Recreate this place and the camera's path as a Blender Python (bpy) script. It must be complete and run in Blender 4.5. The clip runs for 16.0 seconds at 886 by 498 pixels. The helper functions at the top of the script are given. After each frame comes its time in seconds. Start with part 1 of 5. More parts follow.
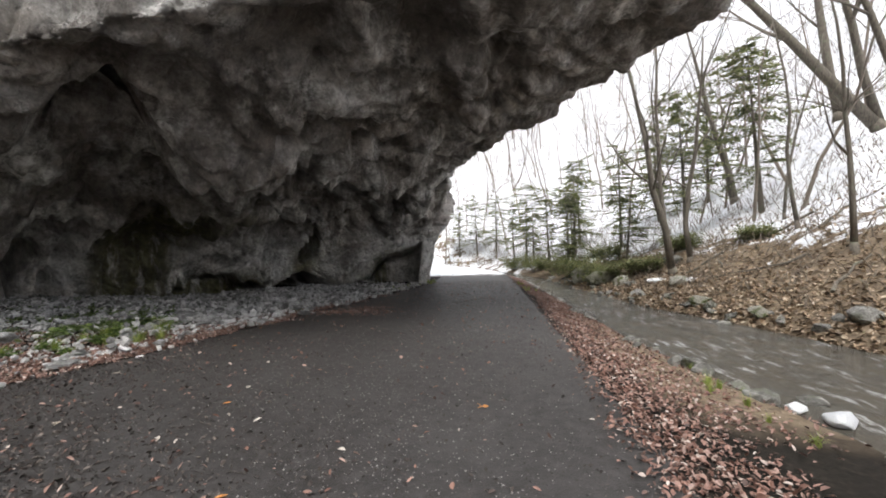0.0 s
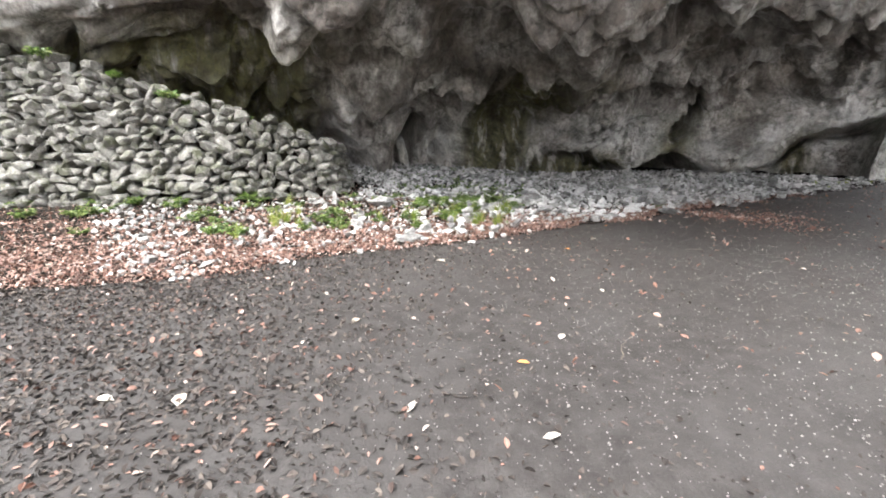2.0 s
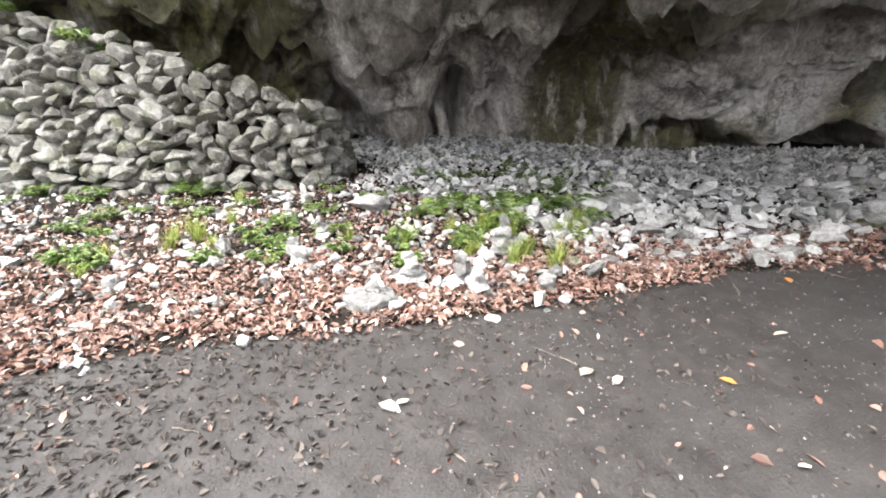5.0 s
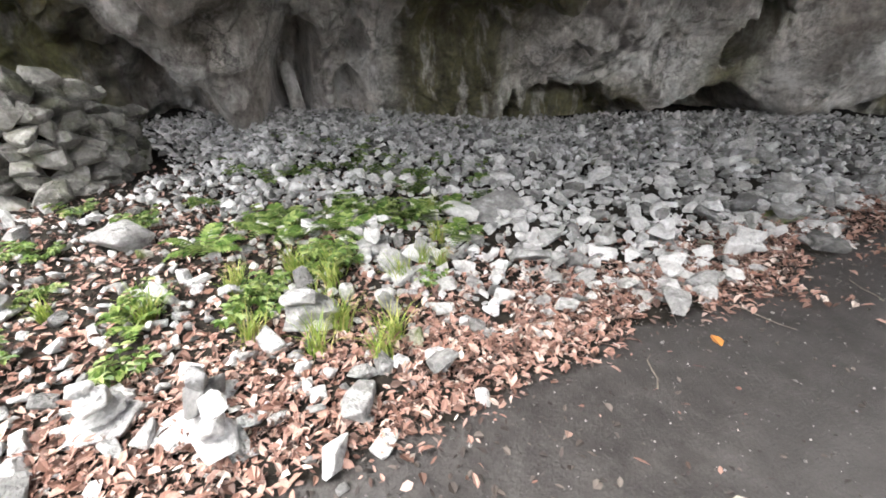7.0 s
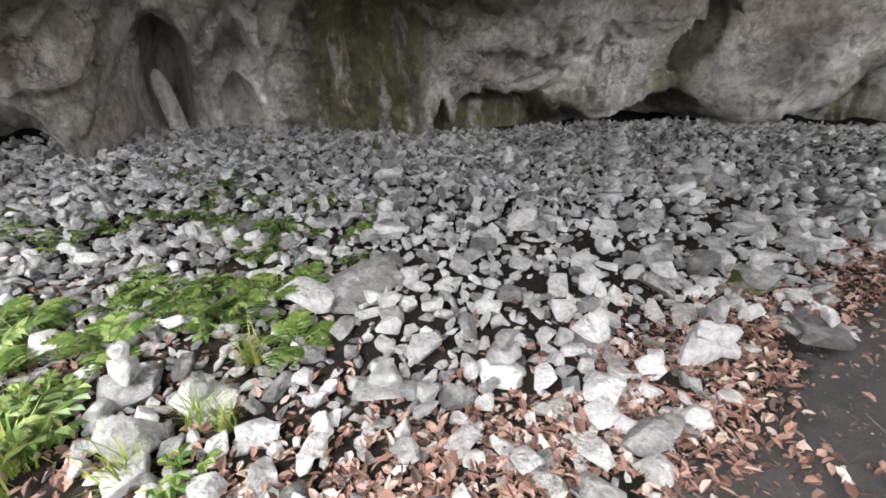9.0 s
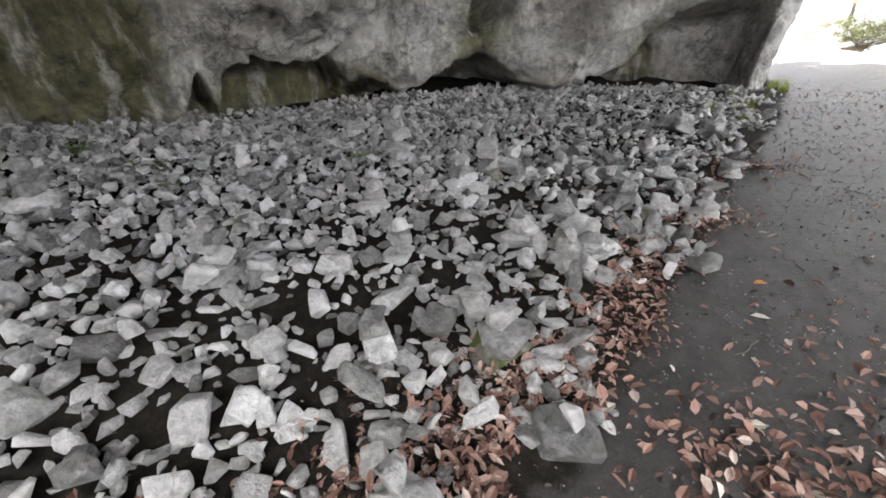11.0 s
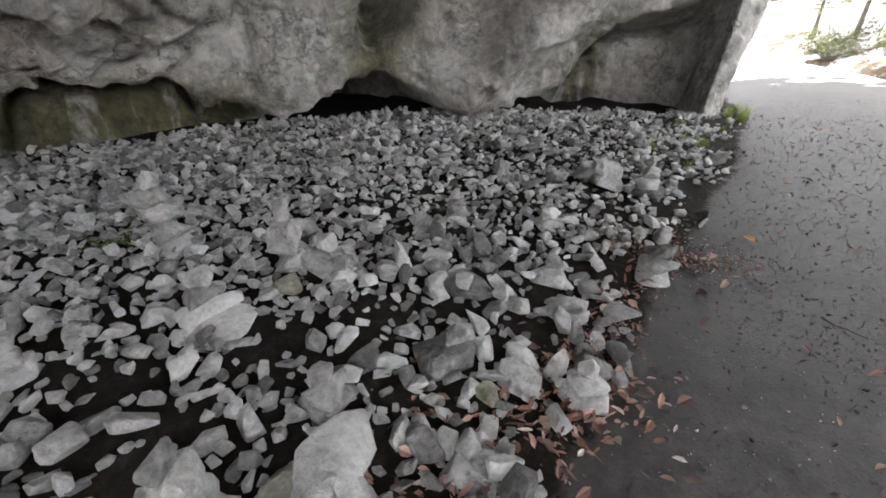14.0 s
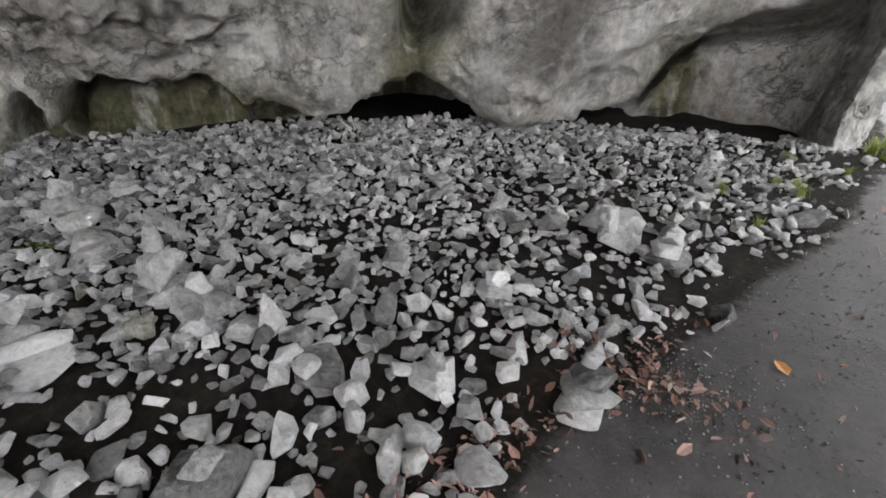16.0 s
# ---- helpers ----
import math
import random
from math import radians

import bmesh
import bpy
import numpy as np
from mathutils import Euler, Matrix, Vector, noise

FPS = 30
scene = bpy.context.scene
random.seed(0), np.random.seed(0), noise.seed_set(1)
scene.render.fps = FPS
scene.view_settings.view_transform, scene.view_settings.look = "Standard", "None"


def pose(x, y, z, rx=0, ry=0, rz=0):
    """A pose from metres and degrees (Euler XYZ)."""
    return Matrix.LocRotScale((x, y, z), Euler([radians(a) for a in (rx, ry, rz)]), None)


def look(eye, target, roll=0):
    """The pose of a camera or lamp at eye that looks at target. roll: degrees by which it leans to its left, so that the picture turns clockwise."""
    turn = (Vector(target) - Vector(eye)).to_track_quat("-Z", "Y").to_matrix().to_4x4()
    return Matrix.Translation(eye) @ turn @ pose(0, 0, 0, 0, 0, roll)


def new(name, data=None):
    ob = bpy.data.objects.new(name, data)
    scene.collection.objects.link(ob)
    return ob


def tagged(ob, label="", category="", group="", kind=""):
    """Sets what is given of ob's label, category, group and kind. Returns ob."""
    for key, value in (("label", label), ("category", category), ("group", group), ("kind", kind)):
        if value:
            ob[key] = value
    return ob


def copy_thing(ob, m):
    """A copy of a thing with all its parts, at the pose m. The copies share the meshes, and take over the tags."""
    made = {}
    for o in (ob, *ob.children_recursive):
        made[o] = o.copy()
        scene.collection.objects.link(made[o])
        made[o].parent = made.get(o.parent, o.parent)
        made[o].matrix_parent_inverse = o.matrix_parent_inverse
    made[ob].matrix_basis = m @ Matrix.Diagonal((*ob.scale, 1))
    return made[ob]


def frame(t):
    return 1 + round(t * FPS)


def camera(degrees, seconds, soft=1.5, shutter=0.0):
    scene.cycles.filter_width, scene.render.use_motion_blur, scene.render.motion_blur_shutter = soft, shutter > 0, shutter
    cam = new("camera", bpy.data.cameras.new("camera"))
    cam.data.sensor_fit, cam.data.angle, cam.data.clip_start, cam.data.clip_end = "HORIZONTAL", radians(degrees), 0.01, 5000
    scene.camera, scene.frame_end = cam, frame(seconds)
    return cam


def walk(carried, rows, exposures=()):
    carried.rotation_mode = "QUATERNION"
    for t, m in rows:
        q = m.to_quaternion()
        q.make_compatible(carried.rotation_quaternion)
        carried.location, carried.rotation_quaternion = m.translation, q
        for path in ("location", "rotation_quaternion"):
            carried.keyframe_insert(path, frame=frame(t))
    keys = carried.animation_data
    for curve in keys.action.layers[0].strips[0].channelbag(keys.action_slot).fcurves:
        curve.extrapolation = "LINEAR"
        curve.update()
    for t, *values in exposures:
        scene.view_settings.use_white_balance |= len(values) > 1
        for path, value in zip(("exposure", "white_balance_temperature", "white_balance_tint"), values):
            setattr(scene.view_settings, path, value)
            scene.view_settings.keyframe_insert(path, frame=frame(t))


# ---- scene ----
PATH = [
    (0, (3.444, -1.524, 1.616), (3.245, 0.466, 1.623), -2.2),
    (0.5, (3.245, -0.906, 1.631), (2.584, 0.979, 1.529), -2.2),
    (1, (3.010, -0.292, 1.601), (1.924, 1.368, 1.346), -2.1),
    (1.5, (2.642, 0.237, 1.598), (1.267, 1.634, 1.202), -1.6),
    (2, (2.344, 0.834, 1.579), (0.824, 2.035, 1.082), -1.4),
    (2.5, (1.943, 1.363, 1.568), (0.362, 2.453, 1.006), -1.3),
    (3, (1.579, 1.850, 1.562), (-0.036, 2.870, 0.971), -1.2),
    (3.2, (1.413, 2.063, 1.575), (-0.216, 3.060, 0.980), -1.2),
    (5.3, (-0.382, 3.822, 1.496), (-2.052, 4.721, 0.860), -1.8),
    (5.5, (-0.512, 3.992, 1.514), (-2.167, 4.904, 0.859), -1.7),
    (6, (-0.842, 4.360, 1.530), (-2.432, 5.348, 0.825), -1.7),
    (6.5, (-1.012, 4.792, 1.528), (-2.498, 5.896, 0.770), -2.0),
    (7, (-1.192, 5.211, 1.557), (-2.584, 6.408, 0.763), -2.1),
    (7.5, (-1.427, 5.602, 1.582), (-2.776, 6.838, 0.774), -2.3),
    (8, (-1.513, 5.993, 1.584), (-2.854, 7.240, 0.779), -2.5),
    (8.5, (-1.585, 6.382, 1.597), (-2.918, 7.645, 0.805), -2.4),
    (9, (-1.681, 6.781, 1.612), (-2.970, 8.089, 0.820), -2.5),
    (9.5, (-1.535, 7.251, 1.568), (-2.703, 8.641, 0.730), -2.6),
    (10, (-1.489, 7.665, 1.550), (-2.489, 9.139, 0.640), -2.8),
    (10.2, (-1.515, 7.883, 1.553), (-2.452, 9.382, 0.618), -2.9),
    (12.3, (-1.203, 9.578, 1.584), (-1.950, 11.180, 0.648), -2.3),
    (12.5, (-1.151, 9.756, 1.583), (-1.893, 11.362, 0.648), -2.2),
    (13, (-1.067, 10.138, 1.596), (-1.795, 11.750, 0.662), -2.1),
    (13.5, (-1.075, 10.603, 1.609), (-1.792, 12.217, 0.671), -2.0),
    (14, (-0.969, 10.921, 1.601), (-1.694, 12.534, 0.664), -2.0),
    (14.5, (-0.693, 11.248, 1.611), (-1.443, 12.846, 0.670), -2.0),
    (15, (-0.507, 11.585, 1.585), (-1.282, 13.169, 0.641), -1.9),
    (15.5, (-0.382, 11.976, 1.626), (-1.247, 13.512, 0.681), -1.9),
    (16, (-0.249, 12.300, 1.617), (-1.388, 13.649, 0.678), -1.7),
]
cam = camera(91.9, 16.0, soft=1.8)
walk(cam, [(t, look(eye, target, roll)) for t, eye, target, roll in PATH],
     exposures=[(0.0, 1.2), (0.5, 1.45), (1.0, 2.0), (1.5, 2.5), (2.0, 2.85), (3.0, 3.05), (5.5, 3.1), (6.5, 3.15), (8.0, 3.3), (9.0, 3.45), (10.0, 3.45), (12.5, 3.35), (14.0, 3.35), (15.0, 3.5), (16.0, 3.6)])

# ---- world and light: an overcast winter sky ----
world = bpy.data.worlds.new("overcast_sky")
scene.world = world
world.use_nodes = True
wn = world.node_tree
wn.nodes.clear()
sky = wn.nodes.new("ShaderNodeTexSky")
sky.sky_type, sky.sun_disc = "NISHITA", False
sky.sun_elevation, sky.sun_rotation = radians(61), radians(176)
sky.air_density, sky.dust_density = 1.0, 4.0
grey = wn.nodes.new("ShaderNodeHueSaturation")
grey.inputs["Saturation"].default_value = 0.22
bg = wn.nodes.new("ShaderNodeBackground")
bg.inputs["Strength"].default_value = 0.15
wout = wn.nodes.new("ShaderNodeOutputWorld")
wn.links.new(sky.outputs[0], grey.inputs["Color"])
wn.links.new(grey.outputs[0], bg.inputs["Color"])
wn.links.new(bg.outputs[0], wout.inputs["Surface"])
sun = new("sun", bpy.data.lights.new("sun", "SUN"))
sun.data.energy, sun.data.angle, sun.data.color = 0.55, radians(60), (1.0, 0.985, 0.96)
sun.matrix_world = look((1, -15, 27), (0, 0, 0))

# ---- noise for shaping ----
PERM = np.random.RandomState(7).permutation(512)
GRAD = np.random.RandomState(8).normal(size=(512, 3))
GRAD /= np.linalg.norm(GRAD, axis=1)[:, None]


def gnoise(p):
    """Gradient noise in about -1 to 1 for rows of points."""
    p = np.asarray(p, float)
    i = np.floor(p).astype(int)
    f = p - i
    w = f * f * f * (f * (f * 6 - 15) + 10)
    out = np.zeros(len(p))
    for a in (0, 1):
        for b in (0, 1):
            for c in (0, 1):
                h = PERM[(PERM[(PERM[(i[:, 0] + a) & 511] + i[:, 1] + b) & 511] + i[:, 2] + c) & 511]
                d = (GRAD[h] * (f - (a, b, c))).sum(1)
                out += d * np.where(a, w[:, 0], 1 - w[:, 0]) * np.where(b, w[:, 1], 1 - w[:, 1]) * np.where(c, w[:, 2], 1 - w[:, 2])
    return out * 1.6


def fbm(p, octaves=4, gain=0.5):
    total, amp = 0, 1.0
    for k in range(octaves):
        total = total + amp * gnoise(np.asarray(p) * 2.03**k + 17.3 * k)
        amp *= gain
    return total


def billow(p, octaves=3, gain=0.5):
    """Rounded lobes with creases between them, in about -0.5 to 1."""
    total, amp = 0, 1.0
    for k in range(octaves):
        total = total + amp * (np.abs(gnoise(np.asarray(p) * 2.1**k + 9.7 * k)) * 2 - 0.55)
        amp *= gain
    return total


def sstep(a, b, v):
    t = np.clip((np.asarray(v, float) - a) / (b - a), 0, 1)
    return t * t * (3 - 2 * t)


# ---- materials ----
def material(name):
    m = bpy.data.materials.new(name)
    m.use_nodes = True
    nt = m.node_tree
    return m, nt, nt.nodes["Principled BSDF"]


def nd(nt, kind, **vals):
    n = nt.nodes.new(kind)
    for k, v in vals.items():
        n.inputs[k.replace("_", " ")].default_value = v
    return n


def coords(nt, scale=(1, 1, 1)):
    geo = nt.nodes.new("ShaderNodeNewGeometry")
    mp = nt.nodes.new("ShaderNodeMapping")
    mp.inputs["Scale"].default_value = scale
    nt.links.new(geo.outputs["Position"], mp.inputs["Vector"])
    return mp.outputs["Vector"]


def noise_tex(nt, vec, scale, detail=5.0, rough=0.6):
    n = nd(nt, "ShaderNodeTexNoise", Scale=scale, Detail=detail, Roughness=rough)
    nt.links.new(vec, n.inputs["Vector"])
    return n.outputs["Fac"]


def ramp(nt, fac, stops):
    r = nt.nodes.new("ShaderNodeValToRGB")
    e = r.color_ramp.elements
    while len(e) < len(stops):
        e.new(0.5)
    for el, (p, c) in zip(e, stops):
        el.position = p
        el.color = (*c, 1) if len(c) == 3 else c
    nt.links.new(fac, r.inputs["Fac"])
    return r.outputs["Color"]


def val(nt, fac, a, b):
    """0 below a, 1 above b."""
    r = nd(nt, "ShaderNodeMapRange")
    r.inputs["From Min"].default_value, r.inputs["From Max"].default_value = a, b
    nt.links.new(fac, r.inputs["Value"])
    return r.outputs["Result"]


def mix(nt, fac, a, b, mode="MIX"):
    m = nt.nodes.new("ShaderNodeMix")
    m.data_type, m.blend_type = "RGBA", mode
    for sock, v in ((m.inputs[0], fac), (m.inputs[6], a), (m.inputs[7], b)):
        if isinstance(v, (int, float)):
            sock.default_value = v
        elif isinstance(v, tuple):
            sock.default_value = (*v, 1)
        else:
            nt.links.new(v, sock)
    return m.outputs[2]


def mth(nt, op, a, b=0.0):
    m = nt.nodes.new("ShaderNodeMath")
    m.operation = op
    for sock, v in ((m.inputs[0], a), (m.inputs[1], b)):
        if isinstance(v, (int, float)):
            sock.default_value = v
        else:
            nt.links.new(v, sock)
    return m.outputs[0]


def bump(nt, bsdf, height, strength, dist):
    b = nd(nt, "ShaderNodeBump", Strength=strength, Distance=dist)
    nt.links.new(height, b.inputs["Height"])
    nt.links.new(b.outputs["Normal"], bsdf.inputs["Normal"])


def attr(nt, name):
    a = nt.nodes.new("ShaderNodeAttribute")
    a.attribute_name = name
    return a.outputs["Fac"]


def island_random(nt):
    """A random number for each piece, whether an object of its own or an island of a joined mesh."""
    geo = nt.nodes.new("ShaderNodeNewGeometry")
    info = nt.nodes.new("ShaderNodeObjectInfo")
    return mth(nt, "FRACT", mth(nt, "ADD", geo.outputs["Random Per Island"], info.outputs["Random"]))


def rock_material():
    m, nt, b = material("weathered_limestone")
    v = coords(nt)
    big, mid, fine = noise_tex(nt, v, 0.45, 4), noise_tex(nt, v, 2.1, 9, 0.7), noise_tex(nt, v, 9.0, 9, 0.74)
    pit = noise_tex(nt, coords(nt, (1, 1, 0.6)), 4.6, 9, 0.66)
    streak = noise_tex(nt, coords(nt, (1.6, 1.6, 0.28)), 1.3, 5, 0.6)
    col = ramp(nt, mid, [(0.3, (0.22, 0.21, 0.2)), (0.42, (0.54, 0.53, 0.515)), (0.54, (0.69, 0.68, 0.66)), (0.75, (0.74, 0.73, 0.71))])
    col = mix(nt, mth(nt, "MULTIPLY", val(nt, big, 0.5, 0.66), 0.45), col, (0.3, 0.23, 0.17))
    col = mix(nt, mth(nt, "MULTIPLY", val(nt, streak, 0.56, 0.7), 0.7), col, (0.1, 0.095, 0.088))
    col = mix(nt, mth(nt, "MULTIPLY", val(nt, noise_tex(nt, v, 0.8, 5, 0.6), 0.52, 0.66), 0.6), col, (0.11, 0.1, 0.09))
    col = mix(nt, mth(nt, "MULTIPLY", val(nt, noise_tex(nt, v, 3.1, 6, 0.7), 0.58, 0.7), 0.55), col, (0.6, 0.59, 0.57))
    # patchy brown darkening that paints shade onto the vault
    vault_shade = mth(nt, "MULTIPLY", val(nt, noise_tex(nt, v, 0.75, 6, 0.68), 0.36, 0.54), attr(nt, "vault_shade"))
    col = mix(nt, mth(nt, "MULTIPLY", vault_shade, 0.8), col, ramp(nt, mid, [(0.3, (0.045, 0.04, 0.035)), (0.6, (0.13, 0.105, 0.085))]))
    moss = mth(nt, "MULTIPLY", val(nt, noise_tex(nt, coords(nt, (2.2, 2.2, 0.5)), 1.4, 5, 0.6), 0.3, 0.48), attr(nt, "moss"))
    col = mix(nt, mth(nt, "MULTIPLY", moss, 0.9), col, ramp(nt, mid, [(0.35, (0.05, 0.046, 0.018)), (0.6, (0.13, 0.125, 0.035))]))
    # shading contrast put into the colour: stronger grain, then darkened pits
    col = mix(nt, 0.6, col, ramp(nt, fine, [(0.32, (0.12, 0.115, 0.11)), (0.5, (0.46, 0.455, 0.44)), (0.66, (0.75, 0.74, 0.72))]), "OVERLAY")
    col = mix(nt, mth(nt, "MULTIPLY", val(nt, pit, 0.56, 0.66), 0.4), col, (0.12, 0.112, 0.1))
    line = mth(nt, "ABSOLUTE", mth(nt, "SUBTRACT", noise_tex(nt, coords(nt, (1, 1, 1.5)), 0.9, 6, 0.62), 0.5))
    crack = mth(nt, "MULTIPLY", val(nt, line, 0.016, 0.002), val(nt, noise_tex(nt, v, 0.6, 2), 0.42, 0.58))
    col = mix(nt, mth(nt, "MULTIPLY", crack, 0.45), col, (0.05, 0.046, 0.04))
    nt.links.new(col, b.inputs["Base Color"])
    nt.links.new(val(nt, streak, 0.9, 0.3), b.inputs["Roughness"])
    b.inputs["Roughness"].default_value = 0.8
    vor = nd(nt, "ShaderNodeTexVoronoi", Scale=5.0)
    nt.links.new(v, vor.inputs["Vector"])
    h = mth(nt, "ADD", mth(nt, "MULTIPLY", fine, 0.35), mth(nt, "SUBTRACT", mth(nt, "MULTIPLY", vor.outputs["Distance"], 0.2), mth(nt, "MULTIPLY", pit, 1.1)))
    bump(nt, b, mth(nt, "SUBTRACT", h, mth(nt, "MULTIPLY", crack, 0.3)), 0.9, 0.2)
    return m


def stone_material(name, dark, mid, light, lichen=0.3, moss=0.0):
    m, nt, b = material(name)
    v = coords(nt)
    rnd = island_random(nt)
    fine, patch = noise_tex(nt, v, 26, 6, 0.7), noise_tex(nt, v, 7, 5, 0.65)
    col = ramp(nt, rnd, [(0.0, dark), (0.45, mid), (1.0, light)])
    col = mix(nt, 0.65, col, ramp(nt, fine, [(0.3, (0.2, 0.2, 0.2)), (0.7, (0.78, 0.77, 0.75))]), "OVERLAY")
    col = mix(nt, mth(nt, "MULTIPLY", val(nt, noise_tex(nt, v, 4.5, 4, 0.6), 0.54, 0.7), 0.5), col, dark)
    col = mix(nt, mth(nt, "MULTIPLY", val(nt, patch, 0.5, 0.66), lichen), col, tuple(min(0.75, c * 1.5) for c in light))
    if moss:
        col = mix(nt, mth(nt, "MULTIPLY", val(nt, noise_tex(nt, v, 4, 4), 0.5, 0.62), moss), col, (0.09, 0.11, 0.03))
    nt.links.new(col, b.inputs["Base Color"])
    b.inputs["Roughness"].default_value = 0.85
    b.inputs["Specular IOR Level"].default_value = 0.2
    bump(nt, b, mth(nt, "ADD", fine, patch), 1.0, 0.05)
    return m


def leaf_material(name, stops, rough=0.6, gloss_through=0.0):
    m, nt, b = material(name)
    col = ramp(nt, island_random(nt), stops)
    grain = noise_tex(nt, coords(nt), 60, 4, 0.6)
    col = mix(nt, 0.4, col, ramp(nt, grain, [(0.3, (0.25, 0.25, 0.25)), (0.7, (0.7, 0.7, 0.7))]), "OVERLAY")
    nt.links.new(col, b.inputs["Base Color"])
    b.inputs["Roughness"].default_value = rough
    if gloss_through:
        b.inputs["Subsurface Weight"].default_value = 0.0
        tr = nt.nodes.new("ShaderNodeBsdfTranslucent")
        nt.links.new(col, tr.inputs["Color"])
        mx = nt.nodes.new("ShaderNodeMixShader")
        mx.inputs[0].default_value = gloss_through
        nt.links.new(b.outputs[0], mx.inputs[1])
        nt.links.new(tr.outputs[0], mx.inputs[2])
        nt.links.new(mx.outputs[0], nt.nodes["Material Output"].inputs["Surface"])
    return m


def bark_material(name, dark, light):
    m, nt, b = material(name)
    n = noise_tex(nt, coords(nt, (9, 9, 1.6)), 2.2, 6, 0.7)
    col = ramp(nt, n, [(0.3, dark), (0.7, light)])
    col = mix(nt, mth(nt, "MULTIPLY", val(nt, noise_tex(nt, coords(nt), 2.5, 4), 0.55, 0.7), 0.5), col, (0.17, 0.19, 0.13))
    nt.links.new(col, b.inputs["Base Color"])
    b.inputs["Roughness"].default_value = 0.9
    bump(nt, b, n, 0.7, 0.03)
    return m


def ground_material():
    m, nt, b = material("road_soil_and_snow")
    v = coords(nt)
    grit, blot, wide = noise_tex(nt, v, 120, 4, 0.8), noise_tex(nt, v, 6, 5, 0.7), noise_tex(nt, v, 0.7, 4, 0.6)
    speck = nd(nt, "ShaderNodeTexVoronoi", Scale=55.0)
    nt.links.new(v, speck.inputs["Vector"])
    road = ramp(nt, blot, [(0.3, (0.02, 0.018, 0.0175)), (0.5, (0.037, 0.034, 0.033)), (0.72, (0.064, 0.06, 0.058))])
    road = mix(nt, mth(nt, "MULTIPLY", val(nt, wide, 0.45, 0.62), 0.45), road, (0.058, 0.055, 0.054))
    road = mix(nt, 0.8, road, ramp(nt, grit, [(0.3, (0.25, 0.25, 0.25)), (0.72, (0.8, 0.79, 0.77))]), "OVERLAY")
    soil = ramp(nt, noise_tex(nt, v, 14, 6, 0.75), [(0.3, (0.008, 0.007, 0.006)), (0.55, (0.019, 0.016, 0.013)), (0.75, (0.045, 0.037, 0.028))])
    bank = ramp(nt, noise_tex(nt, v, 5, 8, 0.75), [(0.3, (0.04, 0.033, 0.024)), (0.45, (0.13, 0.1, 0.07)), (0.6, (0.24, 0.185, 0.13)), (0.68, (0.1, 0.11, 0.045)), (0.8, (0.28, 0.24, 0.18))])
    snow = ramp(nt, noise_tex(nt, v, 3, 5), [(0.3, (0.62, 0.64, 0.68)), (0.7, (0.86, 0.87, 0.89))])
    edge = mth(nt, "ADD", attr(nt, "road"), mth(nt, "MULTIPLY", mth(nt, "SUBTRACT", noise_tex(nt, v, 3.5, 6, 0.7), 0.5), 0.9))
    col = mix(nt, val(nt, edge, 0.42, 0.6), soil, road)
    col = mix(nt, val(nt, attr(nt, "bank"), 0.3, 0.7), col, bank)
    cover = mth(nt, "ADD", attr(nt, "snow"), mth(nt, "MULTIPLY", mth(nt, "SUBTRACT", noise_tex(nt, v, 1.1, 8, 0.72), 0.5), 2.4))
    white = val(nt, cover, 0.46, 0.56)
    col = mix(nt, white, col, snow)
    nt.links.new(col, b.inputs["Base Color"])
    b.inputs["Roughness"].default_value = 0.85
    onroad = val(nt, edge, 0.42, 0.6)
    nt.links.new(mth(nt, "ADD", mth(nt, "MULTIPLY", onroad, 0.2), 0.1), b.inputs["Specular IOR Level"])
    nt.links.new(mth(nt, "SUBTRACT", 0.9, mth(nt, "MULTIPLY", onroad, 0.33)), b.inputs["Roughness"])
    h = mth(nt, "ADD", mth(nt, "MULTIPLY", grit, 0.35), mth(nt, "ADD", mth(nt, "MULTIPLY", blot, 0.45), mth(nt, "MULTIPLY", speck.outputs["Distance"], -0.25)))
    bump(nt, b, mth(nt, "ADD", h, white), 0.55, 0.02)
    return m


def water_material():
    m, nt, b = material("shallow_stream_water")
    v = coords(nt, (1.5, 0.5, 1.0))
    n = noise_tex(nt, v, 6, 6, 0.65)
    # pale riffle streaks, with the sky's silvery reflection painted into the colour
    riffle_glint = val(nt, noise_tex(nt, coords(nt, (1.6, 0.4, 1)), 3.2, 8, 0.75), 0.54, 0.7)
    col = mix(nt, mth(nt, "MULTIPLY", riffle_glint, 0.75), (0.085, 0.078, 0.064), (0.7, 0.71, 0.71))
    nt.links.new(col, b.inputs["Base Color"])
    b.inputs["Roughness"].default_value = 0.08
    b.inputs["IOR"].default_value = 1.33
    bump(nt, b, n, 0.9, 0.12)
    return m


ROCK = rock_material()
RUBBLE = stone_material("grey_limestone_rubble", (0.13, 0.129, 0.126), (0.41, 0.408, 0.402), (0.68, 0.676, 0.67), 0.3)
WALLSTONE = stone_material("lichened_wall_stone", (0.08, 0.078, 0.07), (0.16, 0.156, 0.145), (0.27, 0.265, 0.245), 0.8, 0.3)
MOSSY = stone_material("mossy_stone", (0.2, 0.2, 0.17), (0.3, 0.29, 0.25), (0.38, 0.37, 0.33), 0.2, 0.95)
GRAVEL = stone_material("pale_gravel", (0.06, 0.057, 0.055), (0.15, 0.145, 0.14), (0.36, 0.35, 0.34), 0.1)
LITTER = leaf_material("dead_brown_leaves", [(0.0, (0.04, 0.024, 0.019)), (0.3, (0.14, 0.07, 0.05)), (0.6, (0.26, 0.145, 0.112)), (0.87, (0.3, 0.205, 0.17)), (1.0, (0.5, 0.44, 0.39))])
